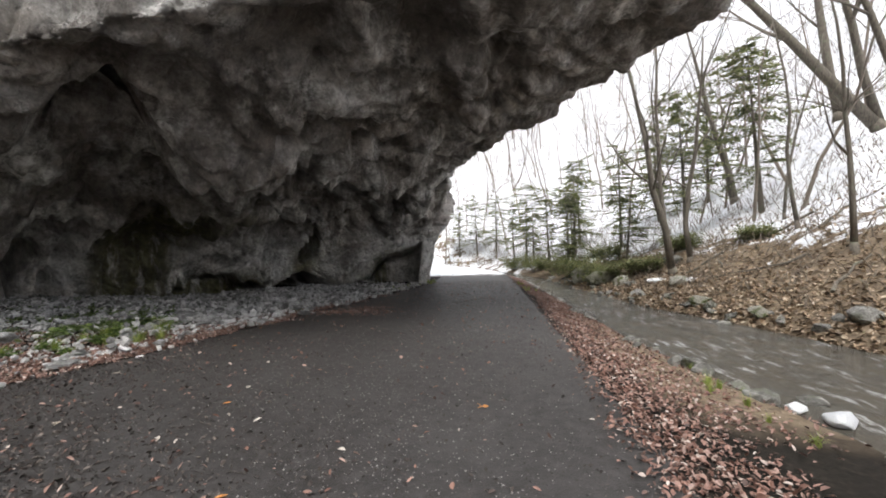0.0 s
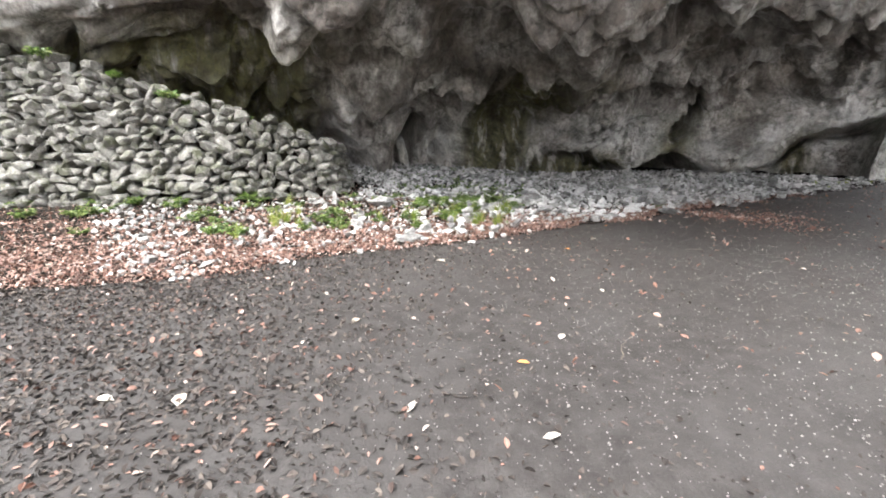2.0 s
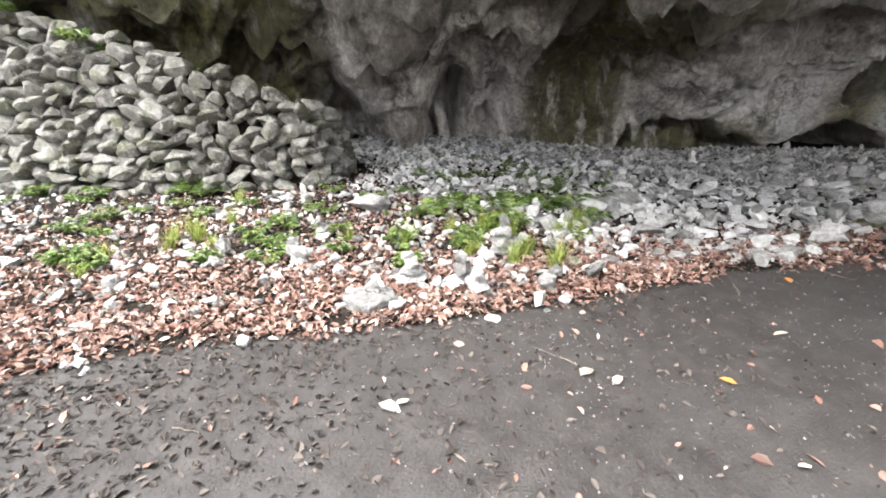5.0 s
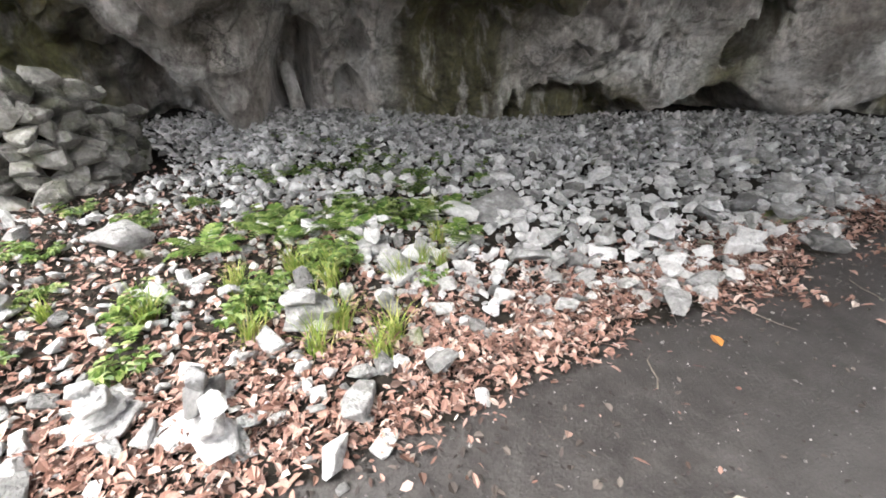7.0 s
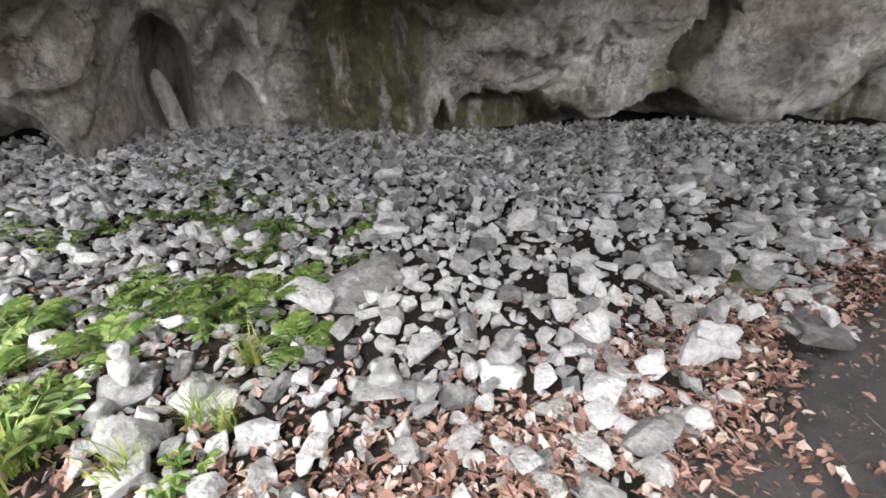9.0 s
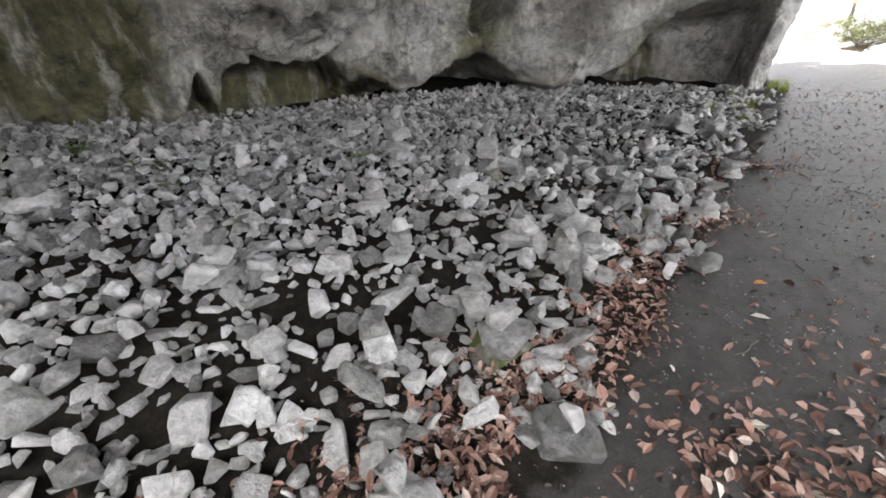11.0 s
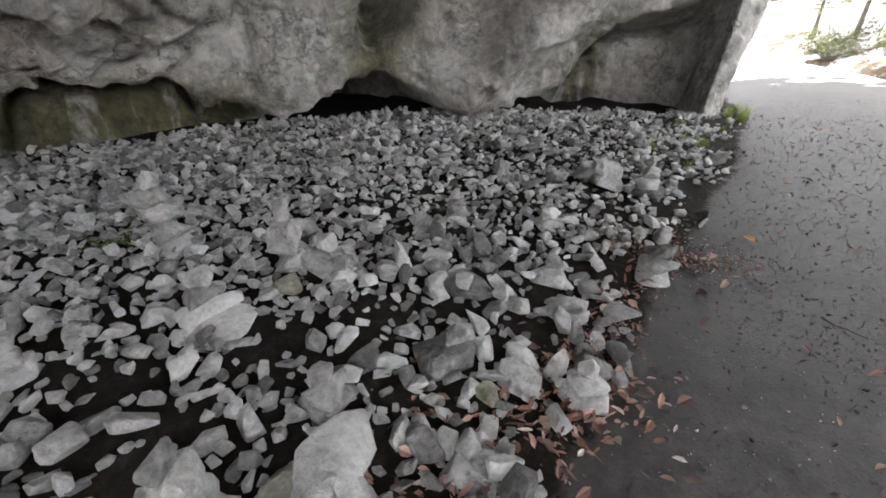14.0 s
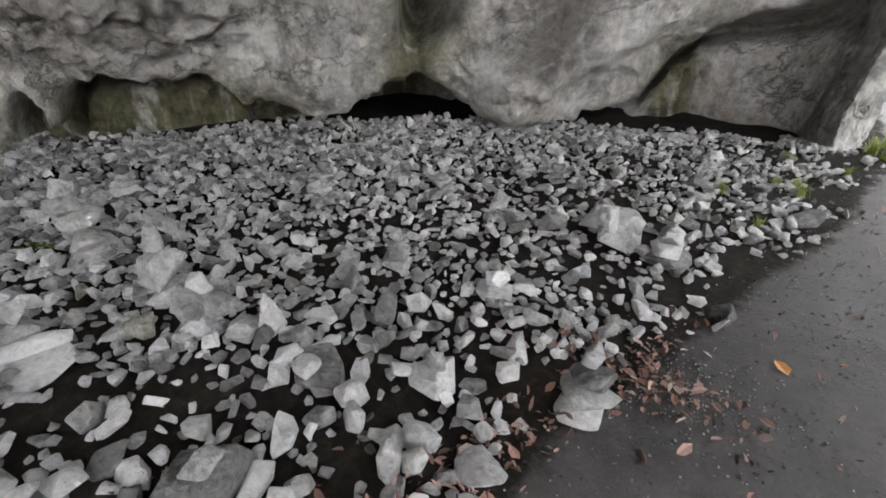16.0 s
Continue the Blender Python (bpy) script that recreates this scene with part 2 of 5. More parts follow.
FARLITTER = leaf_material("tan_leaf_litter", [(0.0, (0.08, 0.055, 0.035)), (0.4, (0.24, 0.165, 0.1)), (0.75, (0.36, 0.27, 0.18)), (1.0, (0.5, 0.42, 0.32))])
PALELEAF = leaf_material("bleached_leaf", [(0.0, (0.3, 0.26, 0.21)), (1.0, (0.5, 0.46, 0.41))])
ORANGELEAF = leaf_material("orange_leaf", [(0.0, (0.42, 0.16, 0.025)), (1.0, (0.45, 0.2, 0.06))])
GREEN = leaf_material("fern_green", [(0.0, (0.045, 0.1, 0.014)), (0.5, (0.12, 0.19, 0.045)), (1.0, (0.28, 0.34, 0.12))], 0.45, 0.35)
DARKGREEN = leaf_material("evergreen_needles", [(0.0, (0.09, 0.11, 0.045)), (0.6, (0.2, 0.22, 0.09)), (1.0, (0.36, 0.36, 0.19))], 0.6, 0.55)
STRAW = leaf_material("dry_grass", [(0.0, (0.2, 0.2, 0.06)), (1.0, (0.4, 0.33, 0.16))], 0.6, 0.3)
BARK = bark_material("grey_brown_bark", (0.07, 0.058, 0.046), (0.21, 0.185, 0.15))
TWIGGY = bark_material("pale_winter_twigs", (0.13, 0.105, 0.085), (0.29, 0.245, 0.2))
GROUND = ground_material()
WATER = water_material()
SNOW = stone_material("old_wet_snow", (0.7, 0.72, 0.75), (0.78, 0.8, 0.82), (0.84, 0.85, 0.87), 0.2)


# ---- mesh helpers ----
class Pile:
    """Gathers vertices and faces of many pieces into one mesh."""

    def __init__(self):
        self.v, self.f, self.n = [], [], 0

    def add(self, verts, faces):
        self.v.append(np.asarray(verts, float))
        self.f += [[i + self.n for i in f] for f in faces]
        self.n += len(verts)

    def add_many(self, verts, faces):
        """verts: n pieces of k points each; faces: those of one piece."""
        n, k = verts.shape[:2]
        base = self.n + k * np.arange(n)
        self.v.append(verts.reshape(-1, 3))
        for f in faces:
            self.f += (base[:, None] + np.array(f)).tolist()
        self.n += n * k

    def mesh(self, name, mat, smooth=False):
        me = bpy.data.meshes.new(name)
        me.from_pydata(np.concatenate(self.v).tolist(), [], self.f)
        me.materials.append(mat)
        if smooth:
            me.polygons.foreach_set("use_smooth", np.ones(len(me.polygons), bool))
        me.update()
        return me


def part(name, data, parent, label="", m=None):
    ob = new(name, data)
    ob.parent = parent
    if m is not None:
        ob.matrix_basis = m
    return tagged(ob, label)


def grid_mesh(name, pts, rows, cols, mat, layers=None, smooth=True):
    """A sheet of rows x cols points."""
    i = np.arange((rows - 1) * (cols - 1))
    a = (i // (cols - 1)) * cols + i % (cols - 1)
    quads = np.stack([a, a + 1, a + cols + 1, a + cols], 1)
    me = bpy.data.meshes.new(name)
    me.vertices.add(len(pts))
    me.vertices.foreach_set("co", pts.astype(np.float32).ravel())
    me.loops.add(quads.size)
    me.loops.foreach_set("vertex_index", quads.ravel().astype(np.int32))
    me.polygons.add(len(quads))
    me.polygons.foreach_set("loop_start", (np.arange(len(quads)) * 4).astype(np.int32))
    me.polygons.foreach_set("use_smooth", np.full(len(quads), smooth))
    me.update(calc_edges=True)
    for key, values in (layers or {}).items():
        at = me.attributes.new(key, "FLOAT", "POINT")
        at.data.foreach_set("value", values.astype(np.float32))
    me.materials.append(mat)
    return me


def tube(pts, radii, sides=6):
    pts = np.asarray(pts, float)
    n = len(pts)
    d = np.empty_like(pts)
    d[1:-1], d[0], d[-1] = pts[2:] - pts[:-2], pts[1] - pts[0], pts[-1] - pts[-2]
    d /= np.sqrt((d * d).sum(1))[:, None] + 1e-9
    up = np.array((0.31, 0.95, 0.05)) if abs(d[0, 1]) < 0.85 else np.array((1.0, 0.1, 0.0))
    a = np.stack([d[:, 1] * up[2] - d[:, 2] * up[1], d[:, 2] * up[0] - d[:, 0] * up[2], d[:, 0] * up[1] - d[:, 1] * up[0]], 1)
    a /= np.sqrt((a * a).sum(1))[:, None] + 1e-9
    b = np.stack([d[:, 1] * a[:, 2] - d[:, 2] * a[:, 1], d[:, 2] * a[:, 0] - d[:, 0] * a[:, 2], d[:, 0] * a[:, 1] - d[:, 1] * a[:, 0]], 1)
    q = 2 * math.pi * np.arange(sides) / sides
    r = np.asarray(radii, float)[:, None, None]
    verts = pts[:, None] + r * (np.cos(q)[:, None] * a[:, None] + np.sin(q)[:, None] * b[:, None])
    faces = [[i * sides + k, i * sides + (k + 1) % sides, (i + 1) * sides + (k + 1) % sides, (i + 1) * sides + k] for i in range(n - 1) for k in range(sides)]
    faces.append(list(range(sides))[::-1])
    faces.append([(n - 1) * sides + k for k in range(sides)])
    return verts.reshape(-1, 3), faces


def hull_stone(rng, flat=0.6, n=13, long=1.3, box=0.75):
    """An angular broken stone about one unit across: vertices, faces."""
    p = rng.normal(size=(n, 3))
    p /= np.linalg.norm(p, axis=1)[:, None]
    p = np.sign(p) * np.abs(p) ** box
    p *= rng.uniform(0.85, 1.0, (n, 1)) * (0.5 * long, 0.5, 0.5 * flat)
    bm = bmesh.new()
    vs = [bm.verts.new(q) for q in p]
    res = bmesh.ops.convex_hull(bm, input=vs)
    bmesh.ops.delete(bm, geom=list({g for g in res["geom_interior"] + res["geom_unused"] if isinstance(g, bmesh.types.BMVert)}), context="VERTS")
    bmesh.ops.bevel(bm, geom=list(bm.edges), offset=0.022, segments=1, affect="EDGES")
    bmesh.ops.dissolve_limit(bm, angle_limit=radians(9), verts=bm.verts, edges=bm.edges)
    bm.verts.index_update()
    v = np.array([q.co for q in bm.verts])
    f = [[q.index for q in face.verts] for face in bm.faces]
    bm.free()
    return v, f


def turns(rng, n, tilt):
    """n random turns, mostly about z."""
    a, b, c = rng.normal(0, tilt, n), rng.normal(0, tilt, n), rng.uniform(0, 6.283, n)
    ca, sa, cb, sb, cc, sc = np.cos(a), np.sin(a), np.cos(b), np.sin(b), np.cos(c), np.sin(c)
    return np.stack([np.stack([cc * cb, cc * sb * sa - sc * ca, cc * sb * ca + sc * sa], -1), np.stack([sc * cb, sc * sb * sa + cc * ca, sc * sb * ca - cc * sa], -1), np.stack([-sb, cb * sa, cb * ca], -1)], 1)


def turn(rng, tilt=0.5):
    return np.array(Euler((rng.normal(0, tilt), rng.normal(0, tilt), rng.uniform(0, 6.283))).to_matrix())


# ---- the lie of the land ----
def bend(y):
    return 0.012 * np.maximum(0, y - 22) ** 2


def edge_left(y):
    """The road's edge towards the rock."""
    return np.interp(y, [-12, -3, -.1, 1.4, 3.1, 5.1, 7.5, 8.9, 10, 12, 13.5, 15, 17, 19.6, 24, 60],
                     [-9, -6, -4.4, -3.5, -3.3, -2.6, -2.1, -1.7, -1.5, -1, -.7, -.3, .25, .7, .7, .7])


def stream_left(y):
    return np.interp(y, [-10, 2.7, 4.5, 8, 15, 25], [7.6, 6.95, 6.65, 6.26, 5.95, 5.6])


def stream_right(y):
    return np.interp(y, [-10, 6.3, 9.4, 13, 20, 30], [12, 9.96, 9.3, 8.3, 7.4, 7.0])


def ground_z(x, y):
    x, y = np.atleast_1d(np.asarray(x, float)), np.atleast_1d(np.asarray(y, float))
    xs = x + bend(y)
    d = np.maximum(edge_left(y) - xs, 0)
    flat = np.stack([x, y, 0 * x], 1)
    z = np.interp(y, [0, 5, 9, 12, 14, 20], [.07, .08, .085, .045, .02, .02]) * d
    z += sstep(0.2, 1.5, d) * 0.07 * fbm(flat / 0.9, 3)
    xl, xr = stream_left(y), stream_right(y)
    z += 0.012 * fbm(flat / 1.7 + 5, 3)
    z -= .35 * np.clip((xs - 4.7) / (xl - 4.7), 0, 1) + .25 * np.clip((xs - xl) / .3, 0, 1)
    h = np.maximum(xs - xr, 0)
    z += .2 * np.clip(h / .3, 0, 1) + np.interp(y, [5, 9, 16, 30], [.46, .42, .3, .32]) * h + .015 * np.minimum(h, 40) ** 2 + 0.9 * np.maximum(h - 40, 0)
    z += sstep(0.3, 4, h) * (0.25 * fbm(flat / 1.6, 3) + 0.7 * fbm(flat / 6, 3) * sstep(3, 12, h))
    z += 0.6 * np.maximum(y - 42, 0) * sstep(42, 56, y)
    z += 0.55 * np.maximum(-16 - y, 0) * sstep(-16, -26, y)
    left = np.maximum(np.maximum(d - 3, 0) * sstep(22, 27, y), np.maximum(d - 9, 0) * sstep(1, -4, y))
    z += 0.75 * left + sstep(0, 4, left) * 0.5 * fbm(flat / 3, 3)
    return z


TAB_X, TAB_Y, TAB_STEP = -15.0, -6.0, 0.2
TAB_NX, TAB_NY = 360, 540
TAB = ground_z(*[q.ravel() for q in np.meshgrid(TAB_X + TAB_STEP * np.arange(TAB_NX), TAB_Y + TAB_STEP * np.arange(TAB_NY))]).reshape(TAB_NY, TAB_NX)


def gzs(x, y):
    """Heights of the ground at many places, from a table."""
    fx, fy = (np.asarray(x) - TAB_X) / TAB_STEP, (np.asarray(y) - TAB_Y) / TAB_STEP
    i, j = np.clip(fx.astype(int), 0, TAB_NX - 2), np.clip(fy.astype(int), 0, TAB_NY - 2)
    u, v = np.clip(fx - i, 0, 1), np.clip(fy - j, 0, 1)
    return (TAB[j, i] * (1 - u) + TAB[j, i + 1] * u) * (1 - v) + (TAB[j + 1, i] * (1 - u) + TAB[j + 1, i + 1] * u) * v


def gz(x, y):
    i, j = int((x - TAB_X) / TAB_STEP), int((y - TAB_Y) / TAB_STEP)
    if not (0 <= i < TAB_NX - 1 and 0 <= j < TAB_NY - 1):
        return float(ground_z(x, y)[0])
    u, v = (x - TAB_X) / TAB_STEP - i, (y - TAB_Y) / TAB_STEP - j
    return float((TAB[j, i] * (1 - u) + TAB[j, i + 1] * u) * (1 - v) + (TAB[j + 1, i] * (1 - u) + TAB[j + 1, i + 1] * u) * v)


def build_ground():
    xs = np.unique(np.concatenate([np.linspace(-160, -14, 26), np.arange(-14, 13, 0.11), np.arange(13, 40, 0.45), np.linspace(40, 170, 24)]))
    ys = np.unique(np.concatenate([np.linspace(-140, -6, 24), np.arange(-6, 24, 0.12), np.arange(24, 62, 0.5), np.linspace(62, 190, 24)]))
    gx, gy = np.meshgrid(xs, ys)
    x, y = gx.ravel(), gy.ravel()
    z = ground_z(x, y)
    u = x + bend(y)
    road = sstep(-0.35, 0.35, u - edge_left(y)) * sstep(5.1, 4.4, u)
    bank = sstep(4.9, 5.6, u) * np.maximum(sstep(1, 5, y), sstep(8, 9, u))
    bank = np.maximum(bank, sstep(2.5, 4, edge_left(y) - u) * sstep(22, 24, y))
    line = 1.8 - 0.09 * (np.clip(y, 0, 30) - 4)
    snow = sstep(-1.0, 2.2, z - line) * sstep(0.5, 2.5, u - stream_right(y)) * 0.85
    snow = np.maximum(snow, sstep(27, 33, y) * 0.55 * sstep(0.5, 1.5, np.maximum(u - 4.0, 0.7 - u + sstep(34, 38, y) * 6)))
    # far road whitened: some snow, and painted brightness of the open exit
    snow = np.maximum(snow, sstep(22.5, 28, y) * 0.8 * sstep(6.5, 5.5, u))
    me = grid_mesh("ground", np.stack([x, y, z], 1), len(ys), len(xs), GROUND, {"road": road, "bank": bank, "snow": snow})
    tagged(new("ground", me), "dark gravel road, leafy banks and snowy wooded hillside", "ground", kind="structure")
    ys = np.arange(-30, 45, 0.25)
    pts = []
    for yy in ys:
        for k in np.linspace(0, 1, 24):
            xx = stream_left(yy) - 0.2 + k * (stream_right(yy) + 0.6 - stream_left(yy)) - bend(yy)
            pts.append((xx, yy, -0.44))
    pts = np.array(pts)
    pts[:, 2] += 0.018 * fbm(pts * (2.2, 1.1, 1), 3)
    tagged(new("water", grid_mesh("water", pts, len(ys), 24, WATER)), "shallow clear stream running over stones beside the road", "stream", kind="structure")


build_ground()

# ---- the limestone arch: wall, overhang and far pillar ----
FOOT = np.array([(-17, -5), (-13.4, 0.3), (-11.4, 4), (-10.5, 7.4), (-9.6, 10), (-8.3, 12.4), (-7.0, 14.8), (-5.7, 16.6), (-3.6, 18.6), (-1.3, 19.35), (0.33, 19.75), (-0.2, 22.5), (-4, 26), (-9, 30)], float)
RIM = np.array([(-15.5, -5.6, 6), (-10.5, -0.6, 4.3), (-6.6, 3.3, 4.4), (0.2, 4.5, 5.4), (8.6, 7.6, 6.7), (7.7, 9.7, 6.3), (6.7, 12, 6.2), (4.95, 15.5, 6.2), (3.4, 18.4, 6.1), (2.2, 20.6, 6.1), (1.95, 21.2, 6.0), (1.2, 23.5, 6.4), (-3, 27, 8), (-8, 31, 9)], float)


def smooth_curve(p, t):
    """Catmull-Rom through the rows of p; t runs from 0 to len - 1."""
    i = np.clip(t.astype(int), 0, len(p) - 2)
    f = (t - i)[:, None]
    a, b, c, d = p[np.maximum(i - 1, 0)], p[i], p[i + 1], p[np.minimum(i + 2, len(p) - 1)]
    return 0.5 * (2 * b + (c - a) * f + (2 * a - 5 * b + 4 * c - d) * f**2 + (3 * b - a - 3 * c + d) * f**3)


def cells(p, seed=0):
    """Distance to the nearest of points strewn one to each unit cell."""
    i = np.floor(p).astype(int)
    one = np.full(len(p), 9.0)
    spots = np.random.RandomState(90 + seed).uniform(0.12, 0.88, (512, 3))
    for a in (-1, 0, 1):
        for b in (-1, 0, 1):
            for c in (-1, 0, 1):
                j = i + (a, b, c)
                h = PERM[(PERM[(PERM[j[:, 0] & 511] + j[:, 1]) & 511] + j[:, 2]) & 511]
                one = np.minimum(one, np.sqrt(((j + spots[h] - p) ** 2).sum(1)))
    return one


def domes(p, seed=0):
    """Swollen lobes that meet in sharp creases, about -0.6 to 0.5."""
    return 0.3 - 1.15 * cells(p, seed) ** 2


# hollows (minus) and bulges (plus) of the rock: place, half length along, half height, lean in degrees, depth, edge hardness
FEATURES = [
    (-10.0, 7.85, 2.5, 0.8, 0.8, 0, 0.8, 1.5), (-9.95, 8.1, 1.4, 0.36, 0.75, 8, 1.0, 1.4), (-10.0, 9.1, 1.2, 0.32, 0.85, 0, -1.7, 3), (-10.55, 6.9, 1.1, 0.55, 0.75, 0, -1.3, 2),
    (-9.75, 9.65, 1.75, 0.3, 0.6, 10, 0.45, 1.5), (-9.3, 10.45, 1.5, 0.16, 1.2, 0, 0.3, 1), (-9.5, 10.1, 0.9, 0.2, 0.5, 0, -0.5, 2),
    (-8.6, 11.8, 1.7, 1.0, 1.9, 0, -0.55, 1.6), (-7.3, 14.4, 2.1, 1.5, 0.9, 0, 0.45, 1.5), (-6.2, 16.0, 0.9, 0.7, 0.5, 0, 0.3, 1.5),
    (-4.85, 17.5, 2.0, 0.33, 0.75, -12, -1.4, 2.5), (-3.85, 18.4, 0.85, 0.7, 0.75, 15, 0.75, 2.5), (-2.7, 18.9, 1.75, 1.3, 0.6, 28, 0.7, 2),
    (-3.8, 6.1, 4.1, 0.9, 0.8, 0, -1.7, 1.6), (-4.7, 8.0, 3.5, 1.3, 0.9, 0, -1.0, 1.5), (-2.8, 7.1, 4.2, 0.8, 0.6, 0, 0.7, 1.2),
    (-2.2, 8.4, 4.2, 0.9, 0.6, 0, 0.6, 1.2), (-1.0, 9.4, 4.4, 0.9, 0.7, 0, 0.6, 1.2), (0.15, 9.95, 4.6, 0.4, 0.4, 0, -0.9, 2),
    (-1.1, 8.0, 4.55, 0.25, 0.25, 0, -0.6, 2), (0.1, 13.8, 4.4, 1.3, 0.6, 0, 0.6, 1.2), (-1.5, 12.9, 3.8, 1.2, 0.6, 0, -0.8, 1.5),
    (-8.6, 2.9, 3.6, 1.6, 0.8, 0, -1.0, 1.5), (-8.2, 4.6, 3.1, 1.0, 0.7, 0, -0.8, 1.5), (-7.4, 3.3, 4.0, 0.4, 0.6, 0, 0.2, 1),
    (-6.8, 4.2, 3.75, 0.4, 0.5, 0, 0.2, 1), (-5.2, 4.4, 4.1, 0.9, 0.6, 0, 0.6, 1.2), (0.5, 5.1, 5.4, 0.8, 0.6, 0, -0.7, 1.5),
    (2.8, 6.6, 5.7, 0.7, 0.3, 0, -0.8, 2),
]


def rock_base():
    v = np.concatenate([np.linspace(0, 0.4, 210), np.linspace(0.4, 0.9, 150)[1:], np.linspace(0.9, 1, 32)[1:]])
    s = np.concatenate([np.linspace(0, 2, 50), np.linspace(2, 10.6, 620)[1:], np.linspace(10.6, 13, 40)[1:]])
    foot, rim = smooth_curve(FOOT, s), smooth_curve(RIM, s)
    knots = [0, .06, .14, .21, .35, .6, .8, .9, .92, .96, 1]
    uw, up = [0, .0, .01, .03, .15, .47, .8, 1, 1.02, .92, 0], [0, .02, .12, .22, .45, .7, .9, 1, 1, .8, -1]
    kernel = np.ones(11) / 11
    pad = lambda a: np.convolve(np.pad(a, 5, mode="edge"), kernel, "valid")
    uw, up = pad(np.interp(v, knots, uw)), pad(np.interp(v, knots, up))
    blend = sstep(8.6, 10, s)
    u = uw[:, None] * (1 - blend) + up[:, None] * blend
    z = np.stack([np.interp(v, knots, [-.6, .35, 1.2, 2.0, 2.9, 4.3 * q / 6.6 + 0.1, q - .55, q, q + .7, q + 3.5, q + 6]) for q in rim[:, 2]], 1)
    xy = foot[None] + (rim[:, :2] - foot)[None] * u[..., None]
    return s, v, np.concatenate([xy, z[..., None]], -1)


def build_rock():
    s, v, P = rock_base()
    rows, cols = P.shape[:2]
    du, dv = np.gradient(P, axis=1), np.gradient(P, axis=0)
    N = np.cross(dv, du)
    N /= np.linalg.norm(N, axis=-1, keepdims=True) + 1e-9
    if N[rows // 8, cols // 2][0] < 0:
        N = -N
    p, n = P.reshape(-1, 3), N.reshape(-1, 3)
    ss, vv = np.tile(s, rows), np.repeat(v, cols)
    calm = 1 - 0.8 * sstep(8.75, 9.1, ss) * sstep(0.5, 0.2, vv)
    rimcalm = 1 - 0.7 * sstep(0.72, 0.88, vv)
    warp = p + 0.55 * np.stack([gnoise(p / 1.9), gnoise(p / 1.9 + 31), gnoise(p / 1.9 + 57)], 1) + 0.05 * np.stack([gnoise(p / 0.5), gnoise(p / 0.5 + 31), gnoise(p / 0.5 + 57)], 1)
    # below, folds hang down the wall; above, lobes run up and along the vault
    low = sstep(0.36, 0.16, vv)
    flutes = warp * (1.0, 1.0, 0.3)
    ridge = np.array((0.45, 0.72, 0.53))
    along = warp - 0.62 * (warp @ ridge)[:, None] * ridge
    slabby = sstep(5.0, 5.4, ss) * sstep(9.9, 9.6, ss) * sstep(3.0, 2.1, p[:, 2])
    plain = sstep(4.3, 4.5, ss) * sstep(5.3, 5.1, ss) * sstep(3.2, 2.4, p[:, 2])
    rough = (1 - 0.72 * np.maximum(slabby, 0.8 * plain)) * calm
    wall = 0.6 * domes(flutes / 0.95, 1) + 0.42 * domes(flutes / 0.42 + 7, 2) + 0.12 * domes(warp / 0.3, 7)
    vault = 1.0 * domes(along / 1.5, 3) + 0.95 * domes(along / 0.72 + 3, 4) + 0.4 * domes(along / 0.32, 5)
    vault -= 0.75 * sstep(0.2, 0.55, gnoise(along / 0.9 + 40))
    hang = sstep(2.9, 2.2, p[:, 2]) * low
    wall -= 0.55 * sstep(0.22, 0.55, gnoise(flutes / 0.6 + 40)) * (1 - 0.4 * hang)
    disp = (low * wall + (1 - low) * vault) * rough * rimcalm + 0.45 * fbm(p / 4.2, 2) * calm * rimcalm
    pits = sstep(0.34, 0.2, cells(along / 0.95 + 21, 6)) * sstep(0.05, 0.3, gnoise(p / 1.6 + 12))
    disp -= 0.7 * pits * (1 - 0.6 * low) * rough * rimcalm
    disp += (0.07 * billow(warp / 0.42 + 4, 2) + 0.02 * fbm(p / 0.16, 3)) * (0.35 + 0.65 * calm)
    for cx, cy, cz, ra, rz, lean, depth, hard in FEATURES:
        k = np.argmin(((FOOT[:-1] + FOOT[1:]) / 2 - (cx, cy)) ** 2 @ np.ones(2))
        t = FOOT[k + 1] - FOOT[k]
        t = t / np.linalg.norm(t)
        ox, oy, oz = (warp * 0.35 + p * 0.65 - (cx, cy, cz)).T
        a, c = ox * t[0] + oy * t[1], -ox * t[1] + oy * t[0]
        ca, sa = math.cos(radians(lean)), math.sin(radians(lean))
        q = ((a * ca + oz * sa) / ra) ** 2 + ((oz * ca - a * sa) / rz) ** 2 + (c / ((2.5 if cz < 2.8 else 1.1) * max(ra, rz))) ** 2
        disp += depth * np.exp(-(q**hard) * 0.9)
    # the foot of the wall is undercut below a jagged lip that drops to points and rises over the cave
    knots_s = [0, 2.6, 3.0, 3.3, 3.4, 3.9, 4.0, 5.2, 5.33, 5.41, 5.5, 5.63, 5.84, 6.05, 6.2, 6.31, 6.45, 6.6, 6.81, 6.95, 7.1, 7.24, 7.38, 7.52, 7.62, 7.75, 7.87, 8.25, 8.4, 8.55, 8.7, 8.87, 9.25, 9.6, 9.75, 13]
    lip = np.interp(ss, knots_s, [.9, .9, .8, .1, .1, .1, .1, .1, .95, .5, .95, 1.1, .98, 1.05, 1.0, .48, .62, .5, .28, .34, .55, .8, 1.0, .8, .5, .22, .1, .2, .42, .5, 1.1, 1.48, 1.75, 2.1, .0, .0])
